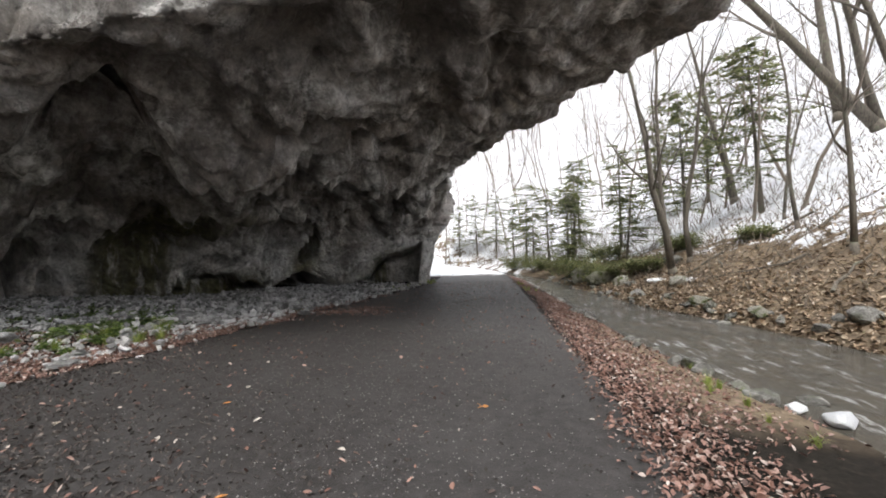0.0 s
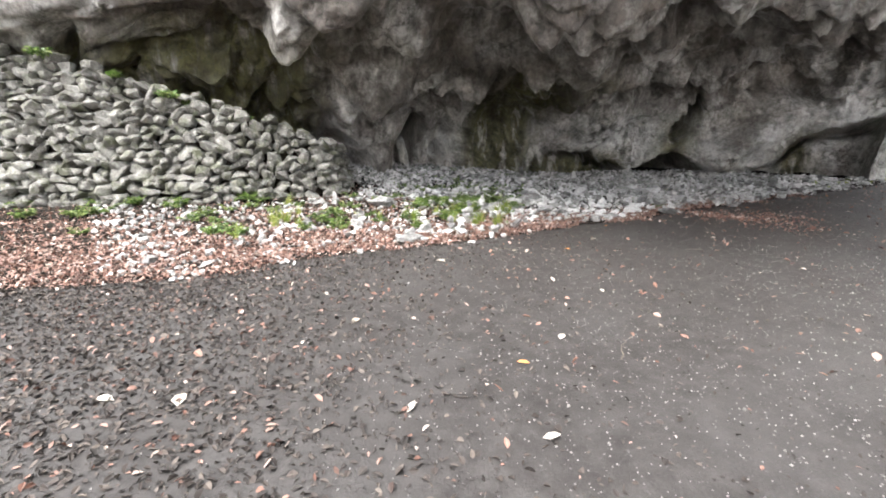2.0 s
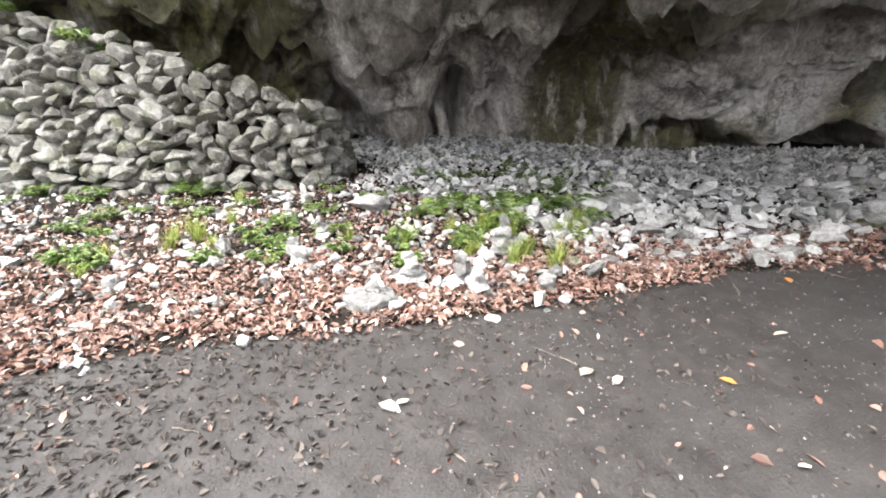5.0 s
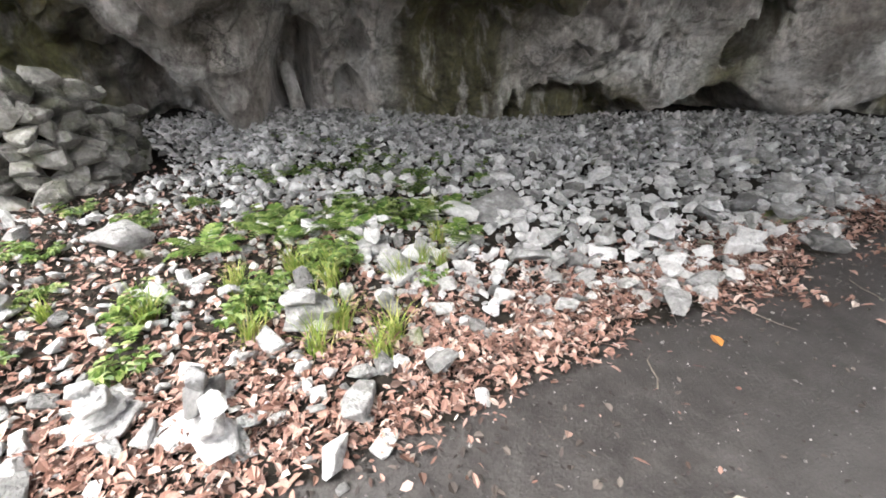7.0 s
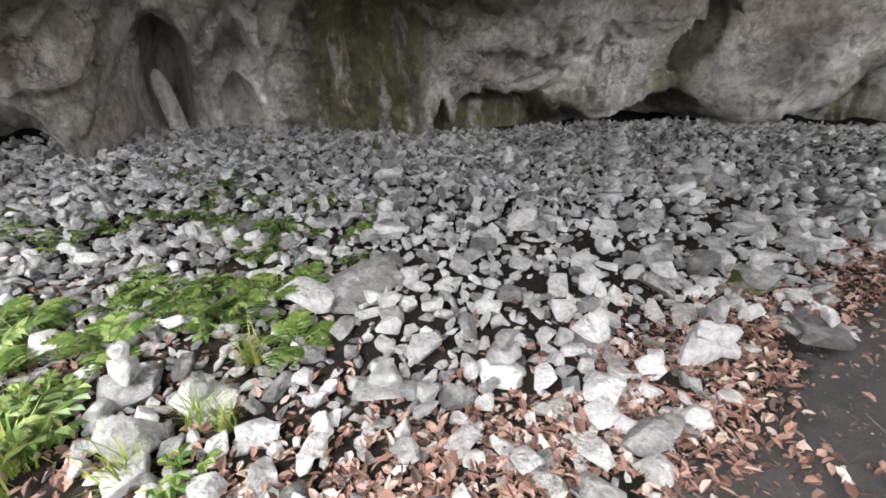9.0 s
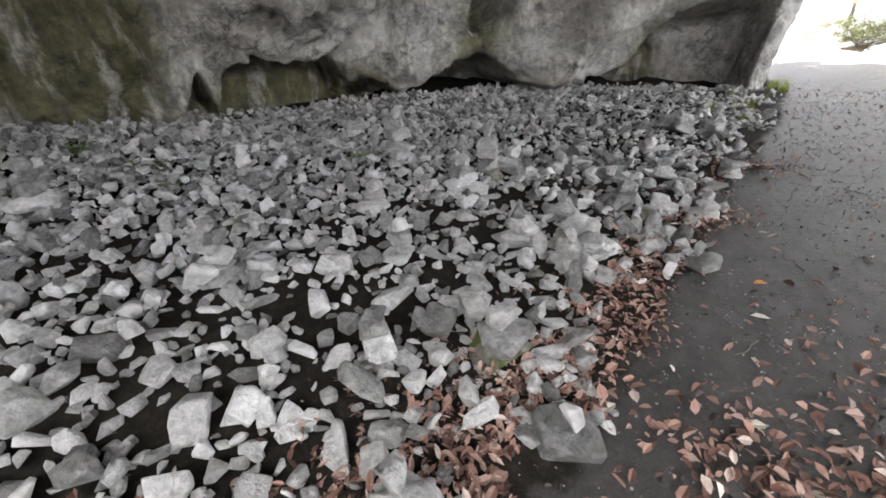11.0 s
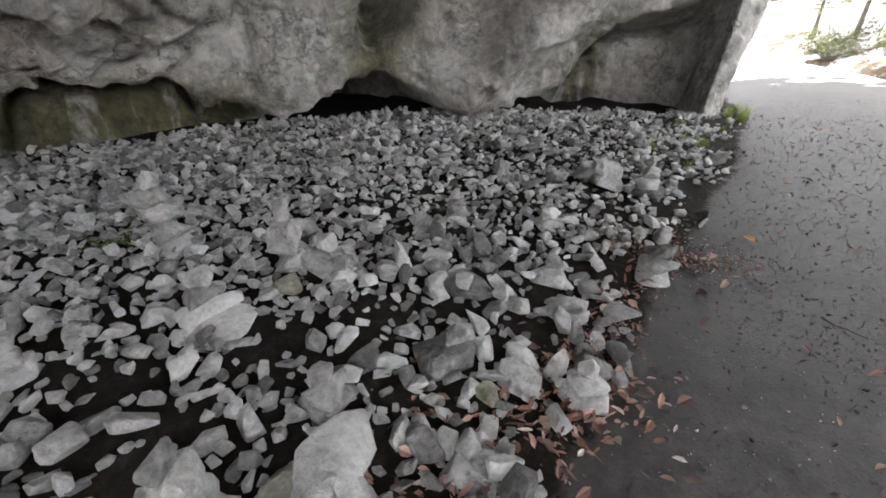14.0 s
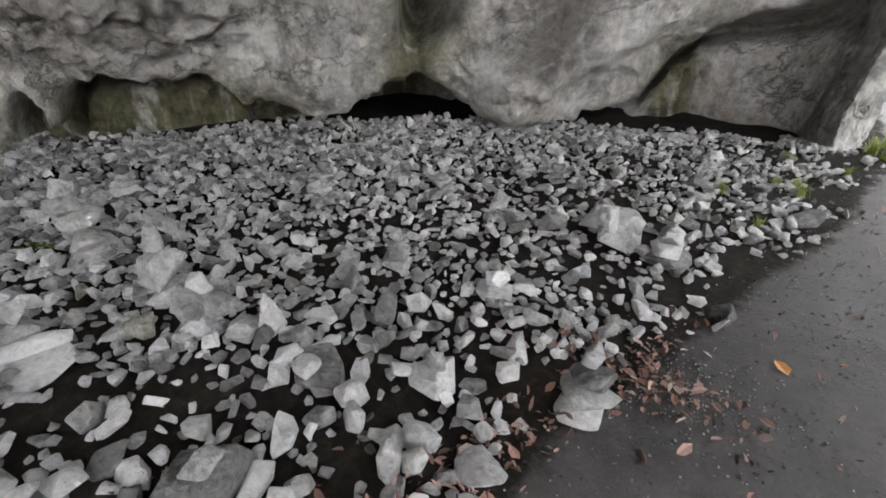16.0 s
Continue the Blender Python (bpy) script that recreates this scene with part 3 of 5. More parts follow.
    deep = np.interp(ss, knots_s, [.5, .5, .5, 0, 0, 0, 0, 0, .9, .9, 1.0, 1.1, 1.1, 1.1, 1.1, 1.0, 1.0, 1.0, 1.2, 1.6, 2.6, 3.4, 3.6, 3.4, 2.6, 1.6, 1.3, 1.2, 1.1, 1.2, 1.5, 1.6, 1.4, .9, 0, 0])
    jag = (0.09 * gnoise(p / 0.2) + 0.08 * gnoise(p / 0.5)) * sstep(8.9, 8.2, ss) + 0.05 * gnoise(p / 0.3)
    gap = lip + jag - p[:, 2]
    disp -= deep * sstep(0.0, 0.07, gap)
    disp -= 0.6 * np.exp(-(((gap - 0.2) / 0.14) ** 2)) * sstep(0, 0.5, deep) * sstep(5.1, 5.4, ss)
    q = p + n * disp[:, None]
    q[:, 2] -= 0.35 * np.maximum(disp, 0) * sstep(0.7, 0.4, vv) * calm * sstep(0.5, 1.4, p[:, 2])
    moss = np.zeros(len(p))
    for a, b, top in ((4.35, 5.2, 3.2), (5.2, 6.7, 0.9), (8.6, 8.95, 1.5), (7.2, 7.5, 2.4), (0.5, 2.6, 3.6)):
        moss = np.maximum(moss, sstep(a - 0.2, a + 0.15, ss) * sstep(b + 0.2, b - 0.15, ss) * sstep(top + 0.5, top - 0.5, p[:, 2]))
    cut = int(np.searchsorted(v, 0.3))
    # mask of the painted shade: vault and near left wall, not the pillar
    vault_shade = np.clip(1 - low * sstep(2.5, 2.9, ss), 0, 1) * sstep(9.3, 8.5, ss)
    q, moss, vault_shade = q.reshape(rows, cols, 3), moss.reshape(rows, cols), vault_shade.reshape(rows, cols)
    me = grid_mesh("wall_rock", q[: cut + 1].reshape(-1, 3), cut + 1, cols, ROCK, {"moss": moss[: cut + 1].ravel(), "vault_shade": vault_shade[: cut + 1].ravel()})
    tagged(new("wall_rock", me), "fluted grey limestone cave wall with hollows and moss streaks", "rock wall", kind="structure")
    me = grid_mesh("ceiling", q[cut:].reshape(-1, 3), rows - cut, cols, ROCK, {"moss": moss[cut:].ravel(), "vault_shade": vault_shade[cut:].ravel()})
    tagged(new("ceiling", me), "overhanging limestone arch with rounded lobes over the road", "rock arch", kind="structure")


build_rock()



# ---- dry-stone retaining wall ----
def build_dry_wall():
    rng = np.random.RandomState(21)
    base = np.array([(-12.6, -3.2), (-10.6, -0.9), (-9.0, 1.2), (-7.75, 3.2), (-7.2, 5.0), (-7.55, 5.65), (-8.5, 6.0)])
    tops = np.array([3.9, 3.6, 3.05, 2.3, 1.62, 1.4, 1.0])
    seg = np.r_[0, np.cumsum(np.linalg.norm(np.diff(base, axis=0), axis=1))]
    wall = tagged(new("dry_stone_wall"), "grey dry-stone retaining wall of rough lichened field stones", "stone wall")
    wall.location = (-7.6, 3.2, gz(-7.6, 3.2))
    shapes = []
    for k in range(14):
        v, f = hull_stone(rng, rng.uniform(0.7, 0.95), 17, rng.uniform(1.1, 1.4), 0.85)
        v = v / np.abs(v).max(0)
        pile = Pile()
        pile.add(v * 0.5, f)
        shapes.append((pile.mesh("stone", WALLSTONE), v * 0.5, f))
    placed, joined = [], Pile()
    d = 0.0
    z_course = -0.05
    inv = wall.location.copy()
    row = 0
    while z_course < 3.9:
        d = rng.uniform(0, 0.2)
        h = rng.uniform(0.14, 0.185)
        while d < seg[-1]:
            w = rng.choice([0.19, 0.25, 0.31, 0.37]) * rng.uniform(0.85, 1.15)
            mid = d + w / 2
            x, y = np.interp(mid, seg, base[:, 0]), np.interp(mid, seg, base[:, 1])
            top = np.interp(mid, seg, tops)
            g0 = gz(x, y)
            z = g0 + z_course + rng.uniform(-0.045, 0.045)
            if z + h * 0.5 < top + rng.uniform(-0.05, 0.12):
                e = 0.12
                tx, ty = np.interp(mid + e, seg, base[:, 0]) - np.interp(mid - e, seg, base[:, 0]), np.interp(mid + e, seg, base[:, 1]) - np.interp(mid - e, seg, base[:, 1])
                ang = math.atan2(ty, tx)
                inx, iny = -math.sin(ang), math.cos(ang)
                batter = 0.16 * z_course + rng.uniform(-0.04, 0.04)
                px, py = x + inx * batter, y + iny * batter
                hh = h * rng.uniform(0.95, 1.4)
                placed.append((px, py, z + h * 0.5, w * rng.uniform(1.1, 1.25), rng.uniform(0.36, 0.46), hh * 1.3, ang + rng.normal(0, 0.14), rng.normal(0, 0.18), rng.normal(0.12, 0.36)))
            d += w
        z_course += h
        row += 1
    placed.sort(key=lambda q: (q[0] - 0.5) ** 2 + (q[1] - 4.5) ** 2)
    for n, (x, y, z, w, t, h, ang, a, b) in enumerate(placed):
        m = Matrix.LocRotScale((x, y, z), Euler((a, b, ang)), (w, t, h))
        me, v, f = shapes[rng.randint(14)]
        if n < 290:
            part("stone", me, wall, m=Matrix.Translation(-inv) @ m)
        else:
            mm = np.array(m)
            joined.add(v @ mm[:3, :3].T + mm[:3, 3] - np.array(inv), f)
    if joined.n:
        tagged(part("far_stones", joined.mesh("far_stones", WALLSTONE), wall), kind="stuff")
    # the packed fill behind the face
    core = Pile()
    vs, fs = [], []
    n = 40
    for i in range(n):
        q = seg[-1] * i / (n - 1)
        x, y, top = np.interp(q, seg, base[:, 0]), np.interp(q, seg, base[:, 1]), np.interp(q, seg, tops)
        e = 0.2
        tx, ty = np.interp(q + e, seg, base[:, 0]) - np.interp(q - e, seg, base[:, 0]), np.interp(q + e, seg, base[:, 1]) - np.interp(q - e, seg, base[:, 1])
        l = math.hypot(tx, ty)
        ix, iy = -ty / l, tx / l
        for off, z in ((0.13, -0.2), (0.12 + 0.14 * top, top - 0.12), (2.4, top - 0.5), (2.6, -0.2)):
            vs.append((x + ix * off - inv[0], y + iy * off - inv[1], z - inv[2]))
    for i in range(n - 1):
        for k in range(3):
            fs.append([i * 4 + k, (i + 1) * 4 + k, (i + 1) * 4 + k + 1, i * 4 + k + 1])
    core.add(vs, fs)
    part("earth_fill", core.mesh("earth_fill", SOIL), wall, "dark earth and rubble fill")
    return [(x, y, z + h * 0.5) for x, y, z, w, t, h, *_ in placed]


def soil_material():
    m, nt, b = material("dark_humus")
    col = ramp(nt, noise_tex(nt, coords(nt), 14, 6, 0.75), [(0.3, (0.018, 0.015, 0.012)), (0.55, (0.05, 0.04, 0.028)), (0.75, (0.1, 0.085, 0.05))])
    nt.links.new(col, b.inputs["Base Color"])
    b.inputs["Roughness"].default_value = 0.95
    bump(nt, b, noise_tex(nt, coords(nt), 30, 5), 0.8, 0.03)
    return m


SOIL = soil_material()
build_dry_wall()

# ---- limestone rubble, loose stones and stacked cairns ----
SRNG = np.random.RandomState(5)
SHAPES = [hull_stone(SRNG, SRNG.uniform(0.45, 0.8), SRNG.randint(12, 17), SRNG.uniform(1.05, 1.5)) for _ in range(28)]
SHAPE_MESH = []
for sv, sf in SHAPES:
    one = Pile()
    one.add(sv, sf)
    SHAPE_MESH.append(one.mesh("stone", RUBBLE))
MOSS_MESH = []
for sv, sf in SHAPES[:4]:
    one = Pile()
    one.add(sv, sf)
    MOSS_MESH.append(one.mesh("stone", MOSSY))
FOOT_X = lambda y: np.interp(y, FOOT[1:11, 1], FOOT[1:11, 0])


def cairn(x, y, height, count, wide, seed, label, base_mesh=None):
    """A little tower of balanced stones."""
    rng = np.random.RandomState(seed)
    root = tagged(new("stone_cairn"), label, "cairn", "stacked stone cairns")
    z = gz(x, y)
    root.location = (x, y, z)
    h, at = height / count, -0.02
    for k in range(count):
        i = rng.randint(28)
        v = SHAPES[i][0]
        w = wide * (1 - 0.62 * k / max(count - 1, 1)) * rng.uniform(0.85, 1.15)
        hz = h * rng.uniform(0.9, 1.25)
        size = np.ptp(v, axis=0)
        sc = (w / size[0], w * rng.uniform(0.7, 0.95) / size[1], hz * 1.12 / size[2])
        mesh = base_mesh if k == 0 and base_mesh else SHAPE_MESH[i]
        part("stone", mesh, root, m=Matrix.LocRotScale((rng.normal(0, 0.05) * wide, rng.normal(0, 0.05) * wide, at + hz / 2), Euler((rng.normal(0, 0.1), rng.normal(0, 0.1), rng.uniform(0, 6.28))), sc))
        at += hz * 0.94
    return root


CAIRNS = [
    (-4.09, 12.8, 0.6, 5, 0.42), (-3.05, 12.95, 0.62, 3, 0.34), (-2.0, 9.3, 0.36, 3, 0.32), (-5.73, 10.04, 0.5, 5, 0.36), (-3.8, 10.06, 0.42, 6, 0.34),
    (-3.45, 6.05, 0.42, 4, 0.34), (-3.39, 4.99, 0.3, 4, 0.28), (-3.14, 5.37, 0.28, 3, 0.4), (-3.17, 4.56, 0.22, 2, 0.36), (-2.88, 5.35, 0.3, 4, 0.26),
    (-1.73, 11.6, 0.24, 3, 0.3), (-2.83, 12.36, 0.2, 1, 0.34), (-3.06, 12.24, 0.36, 4, 0.4), (-1.87, 11.3, 0.26, 3, 0.26), (-2.24, 11.4, 0.34, 3, 0.4),
    (-0.98, 12.5, 0.26, 3, 0.26), (-1.62, 12.5, 0.24, 2, 0.34), (-1.8, 13.1, 0.2, 2, 0.3), (-1.2, 15.5, 0.34, 2, 0.5), (-0.67, 13.8, 0.34, 4, 0.34),
    (-0.75, 15.35, 0.4, 4, 0.32), (-2.8, 13.07, 0.26, 2, 0.36), (-3.0, 15.6, 0.32, 4, 0.26), (-2.0, 10.2, 0.34, 3, 0.44), (-1.55, 9.85, 0.22, 2, 0.28),
    (-2.5, 9.9, 0.3, 4, 0.26), (-2.55, 8.85, 0.34, 4, 0.26), (-2.75, 8.3, 0.3, 3, 0.3), (-3.05, 7.75, 0.3, 3, 0.3), (-4.46, 8.95, 0.36, 4, 0.34),
    (-4.9, 11.3, 0.4, 5, 0.3), (-5.2, 13.4, 0.36, 5, 0.3), (-6.2, 12.2, 0.3, 4, 0.28), (-2.3, 14.2, 0.3, 4, 0.26), (-1.5, 14.3, 0.3, 3, 0.26),
    (-4.2, 15.0, 0.4, 5, 0.28), (-2.1, 16.4, 0.3, 4, 0.26), (-0.9, 16.9, 0.3, 3, 0.28), (-3.6, 11.5, 0.36, 4, 0.3), (-2.9, 10.8, 0.34, 4, 0.3),
    (-4.3, 4.2, 0.26, 3, 0.26), (-4.9, 4.6, 0.24, 3, 0.24), (-6.2, 4.7, 0.26, 2, 0.2), (-4.0, 6.9, 0.3, 3, 0.26), (-3.65, 7.1, 0.2, 2, 0.34),
    (-1.35, 11.95, 0.2, 2, 0.24), (-1.05, 11.6, 0.18, 2, 0.22), (-2.05, 12.0, 0.26, 3, 0.3), (-2.6, 12.9, 0.2, 2, 0.26), (-1.3, 13.5, 0.22, 2, 0.3),
]
for n, (cx, cy, ch, cc, cw) in enumerate(CAIRNS):
    if cc > 1:
        size = "tall" if ch > 0.38 else "small" if ch < 0.25 else "knee-high" if ch > 0.33 else "low"
        tone = "a mossy base stone" if n == 23 else f"{['two', 'three', 'four', 'five', 'six'][cc - 2]} pale limestone flakes"
        cairn(cx, cy, ch, cc, cw, 100 + n, f"{size} balanced cairn of {tone} on dark soil", MOSS_MESH[1] if n == 23 else None)

TAKEN = {}


def free_spot(x, y, r):
    cx, cy = int(x / 0.3), int(y / 0.3)
    for a in range(cx - 1, cx + 2):
        for b in range(cy - 1, cy + 2):
            for qx, qy, qr in TAKEN.get((a, b), ()):
                if (x - qx) ** 2 + (y - qy) ** 2 < (0.62 * (r + qr)) ** 2:
                    return False
    TAKEN.setdefault((cx, cy), []).append((x, y, r))
    return True


def rubble_density(x, y):
    """How much of the bank is stone: dense under the wall, sparse among the weeds and leaves."""
    d = edge_left(y) - x
    flat = np.stack([x, y, 0 * x], 1)
    inside = (d > -0.12) & (x > FOOT_X(y) - 0.8) & (y < 20.2) & ~((y < 6.2) & (x < np.interp(y, [-3, 1.2, 3.2, 5, 6.2], [-12, -8.6, -7.4, -6.8, -7.4])))
    sparse = sstep(7.4, 6.0, y + 0.35 * (d - 1.5)) * sstep(6.5, 4.5, d)
    edge = sstep(-0.1, 0.55, d + 0.5 * gnoise(flat / 0.6 + 3))
    bare = sstep(0.12, 0.4, gnoise(flat / 0.75 + 8)) * 0.7 * sstep(3.4, 1.4, d) * sstep(8, 10, y)
    return inside * edge * (1 - 0.72 * sparse) * (1 - bare)


def place_rubble():
    rng = np.random.RandomState(77)
    for cx, cy, ch, cc, cw in CAIRNS:
        free_spot(cx, cy, cw * 0.4)
    joined = [Pile(), Pile()]
    loose = 0
    sizes = np.concatenate([rng.uniform(0.17, 0.25, 230), rng.uniform(0.12, 0.17, 2000), rng.uniform(0.08, 0.12, 13000), rng.uniform(0.04, 0.08, 38000)])
    ys, xs = rng.uniform(0.6, 20.2, len(sizes)), rng.uniform(-11.0, 0.9, len(sizes))
    pull = (sizes > 0.13) & (rng.rand(len(sizes)) < 0.4)
    ys = np.where(pull, rng.uniform(4.5, 14, len(sizes)), ys)
    xs = np.where(pull, edge_left(ys) - rng.exponential(1.3, len(sizes)), xs)
    keep = rng.rand(len(sizes)) < rubble_density(xs, ys)
    for r, x, y in zip(sizes[keep], xs[keep], ys[keep]):
        if not free_spot(x, y, r * 0.46):
            continue
        i = rng.randint(28)
        v, f = SHAPES[i]
        R = turn(rng, 0.4)
        sc = r * np.array([rng.uniform(0.85, 1.15), rng.uniform(0.8, 1.05), rng.uniform(0.75, 1.3)])
        w = (v * sc) @ R.T
        d = float(edge_left(y)) - x
        heap = 0.06 * rng.rand() * float(sstep(2.5, 5, d)) if r < 0.15 else 0
        z = gz(x, y) - w[:, 2].min() - 0.14 * np.ptp(w[:, 2]) + heap
        if r > 0.115 and d < 3.2 and loose < 290:
            loose += 1
            big = r > 0.18
            mossy = rng.rand() < 0.05
            ob = new("stone", MOSS_MESH[i % 4] if mossy else SHAPE_MESH[i])
            if mossy:
                w = (SHAPES[i % 4][0] * sc) @ R.T
                z = gz(x, y) - w[:, 2].min() - 0.14 * np.ptp(w[:, 2])
            ob.matrix_basis = Matrix.Translation((x, y, z)) @ Matrix(R.tolist()).to_4x4() @ Matrix.Diagonal((*sc, 1))
            kind = "mossy greenish" if mossy else "large pale grey" if big else "angular light grey"
            rest = "dead leaves" if d < 1.1 and y < 11 else "weedy soil" if y < 6.6 else "dark bare soil"
            tagged(ob, f"{kind} limestone block lying on {rest}", "stone", "loose stones on the bank")
        else:
            joined[0 if y > 9.5 else 1].add(w + (x, y, z), f)
    # a second, smaller layer heaped on the first towards the wall
    n = 9000
    ys, xs = rng.uniform(6.5, 20, n), rng.uniform(-11, 0, n)
    d = edge_left(ys) - xs
    keep = (rng.rand(n) < rubble_density(xs, ys)) & (rng.rand(n) < sstep(1.6, 4.5, d))
    for x, y in zip(xs[keep], ys[keep]):
        v, f = SHAPES[rng.randint(28)]
        w = (v * rng.uniform(0.06, 0.14)) @ turn(rng, 0.5).T
        joined[0 if y > 9.5 else 1].add(w + (x, y, gz(x, y) - w[:, 2].min() + rng.uniform(0.0, 0.07)), f)
    for p in joined:
        tagged(new("rubble", p.mesh("rubble", RUBBLE)), "pale grey broken limestone rubble covering the bank", "rubble", kind="stuff")


place_rubble()


def slab(x, y, size, turn_deg, tilt, label, seed):
    rng = np.random.RandomState(seed)
    v, f = hull_stone(rng, 1.0, 18, 1.0)
    v = v / np.ptp(v, axis=0) * size
    p = Pile()
    p.add(v, f)
    ob = new("stone_slab", p.mesh("stone_slab", RUBBLE))
    ob.matrix_basis = Matrix.LocRotScale((x, y, gz(x, y) + size[2] * 0.42), Euler((tilt, -tilt * 0.6, radians(turn_deg))), None)
    tagged(ob, label, "stone slab")


slab(-3.95, 8.25, (0.6, 0.34, 0.16), 60, 0.35, "broad tilted limestone slab among smaller rubble", 1)
slab(-4.1, 8.0, (0.45, 0.34, 0.14), 20, -0.25, "flat grey limestone slab under a heap of stones", 2)
slab(-1.85, 11.75, (0.5, 0.3, 0.13), 80, 0.05, "smooth long grey limestone slab beside small cairns", 3)
slab(-5.4, 5.35, (0.55, 0.38, 0.24), 35, 0.1, "weathered brownish boulder slab among weeds", 4)
slab(-1.25, 15.6, (0.5, 0.4, 0.3), 10, 0.1, "wedge-shaped pale limestone slab on rubble", 6)


def stone_marker():
    """The upright rounded stone in the niche and the small one beside it."""
    for x, y, z0, w, h, lean, name, label in ((-10.12, 9.12, 0.6, 0.3, 1.1, -8, "standing_stone", "narrow round-topped standing stone inside a rock niche"), (-9.2, 10.3, 0.6, 0.3, 0.42, -10, "standing_stone", "small pointed grey stone set upright on rubble")):
        p = Pile()
        n, rings = 14, 16
        vs, fs = [], []
        for i in range(rings + 1):
            t = i / rings
            k = 0.5 * w * (1.0 if t < 0.7 else math.sqrt(max(0.0, 1 - ((t - 0.7) / 0.3) ** 2))) * (1 - 0.12 * t)
            for j in range(n):
                a = 2 * math.pi * j / n
                q = 1 + 0.05 * math.sin(3 * a + 5 * t)
                vs.append((k * q * math.cos(a), 0.62 * k * q * math.sin(a), t * h))
        for i in range(rings):
            for j in range(n):
                fs.append([i * n + j, i * n + (j + 1) % n, (i + 1) * n + (j + 1) % n, (i + 1) * n + j])
        p.add(vs, fs)
        ob = new(name, p.mesh(name, ROCK, True))
        ob.matrix_basis = pose(x, y, gz(x, y) - 0.05, 0, lean, 55)
        tagged(ob, label, "standing stone")


stone_marker()


# ---- dead leaves ----
def leaf_shape(rng, length, fold=0.25):
    w = length * rng.uniform(0.2, 0.32)
    c = rng.uniform(-0.2, 0.35) * length
    f = fold * w
    return np.array([(-length / 2, 0, 0), (-length * 0.18, w, f), (length * 0.2, w * 0.8, f + c * 0.3), (length / 2, 0, c * 0.5), (length * 0.2, -w * 0.8, f + c * 0.3), (-length * 0.18, -w, f)]), [[0, 3, 2, 1], [0, 5, 4, 3]]


def drop_leaves(pile, rng, x, y, length, lift, slim=(0.16, 0.34), tilt=0.4):
    n = len(x)
    l, w = length, length * rng.uniform(*slim, n)
    c, f = length * rng.uniform(-0.25, 0.4, n), w * rng.uniform(0.1, 0.9, n)
    o = 0 * l
    v = np.stack([np.stack(q, -1) for q in ((-l / 2, o, o), (-l * .18, w, f), (l * .2, w * .8, f + c * .3), (l / 2, o, c * .5), (l * .2, -w * .8, f + c * .3), (-l * .18, -w, f))], 1)
    v = np.einsum("nij,nkj->nki", turns(rng, n, tilt), v)
    v[..., 2] -= np.minimum(v[..., 2].min(1), 0)[:, None] * 0.7
    v += np.stack([x, y, gzs(x, y) + lift], -1)[:, None]
    pile.add_many(v, [[0, 3, 2, 1], [0, 5, 4, 3]])


def edge_right(y):
    """Where the road gives way to leaf litter on the stream side."""
    y = np.asarray(y, float)
    return np.interp(y, [0, 1.4, 6, 13, 18, 26], [4.55, 4.65, 4.88, 5.2, 5.0, 4.95]) + 0.16 * gnoise(np.stack([0 * y, y / 0.9, 0 * y + 3], 1))


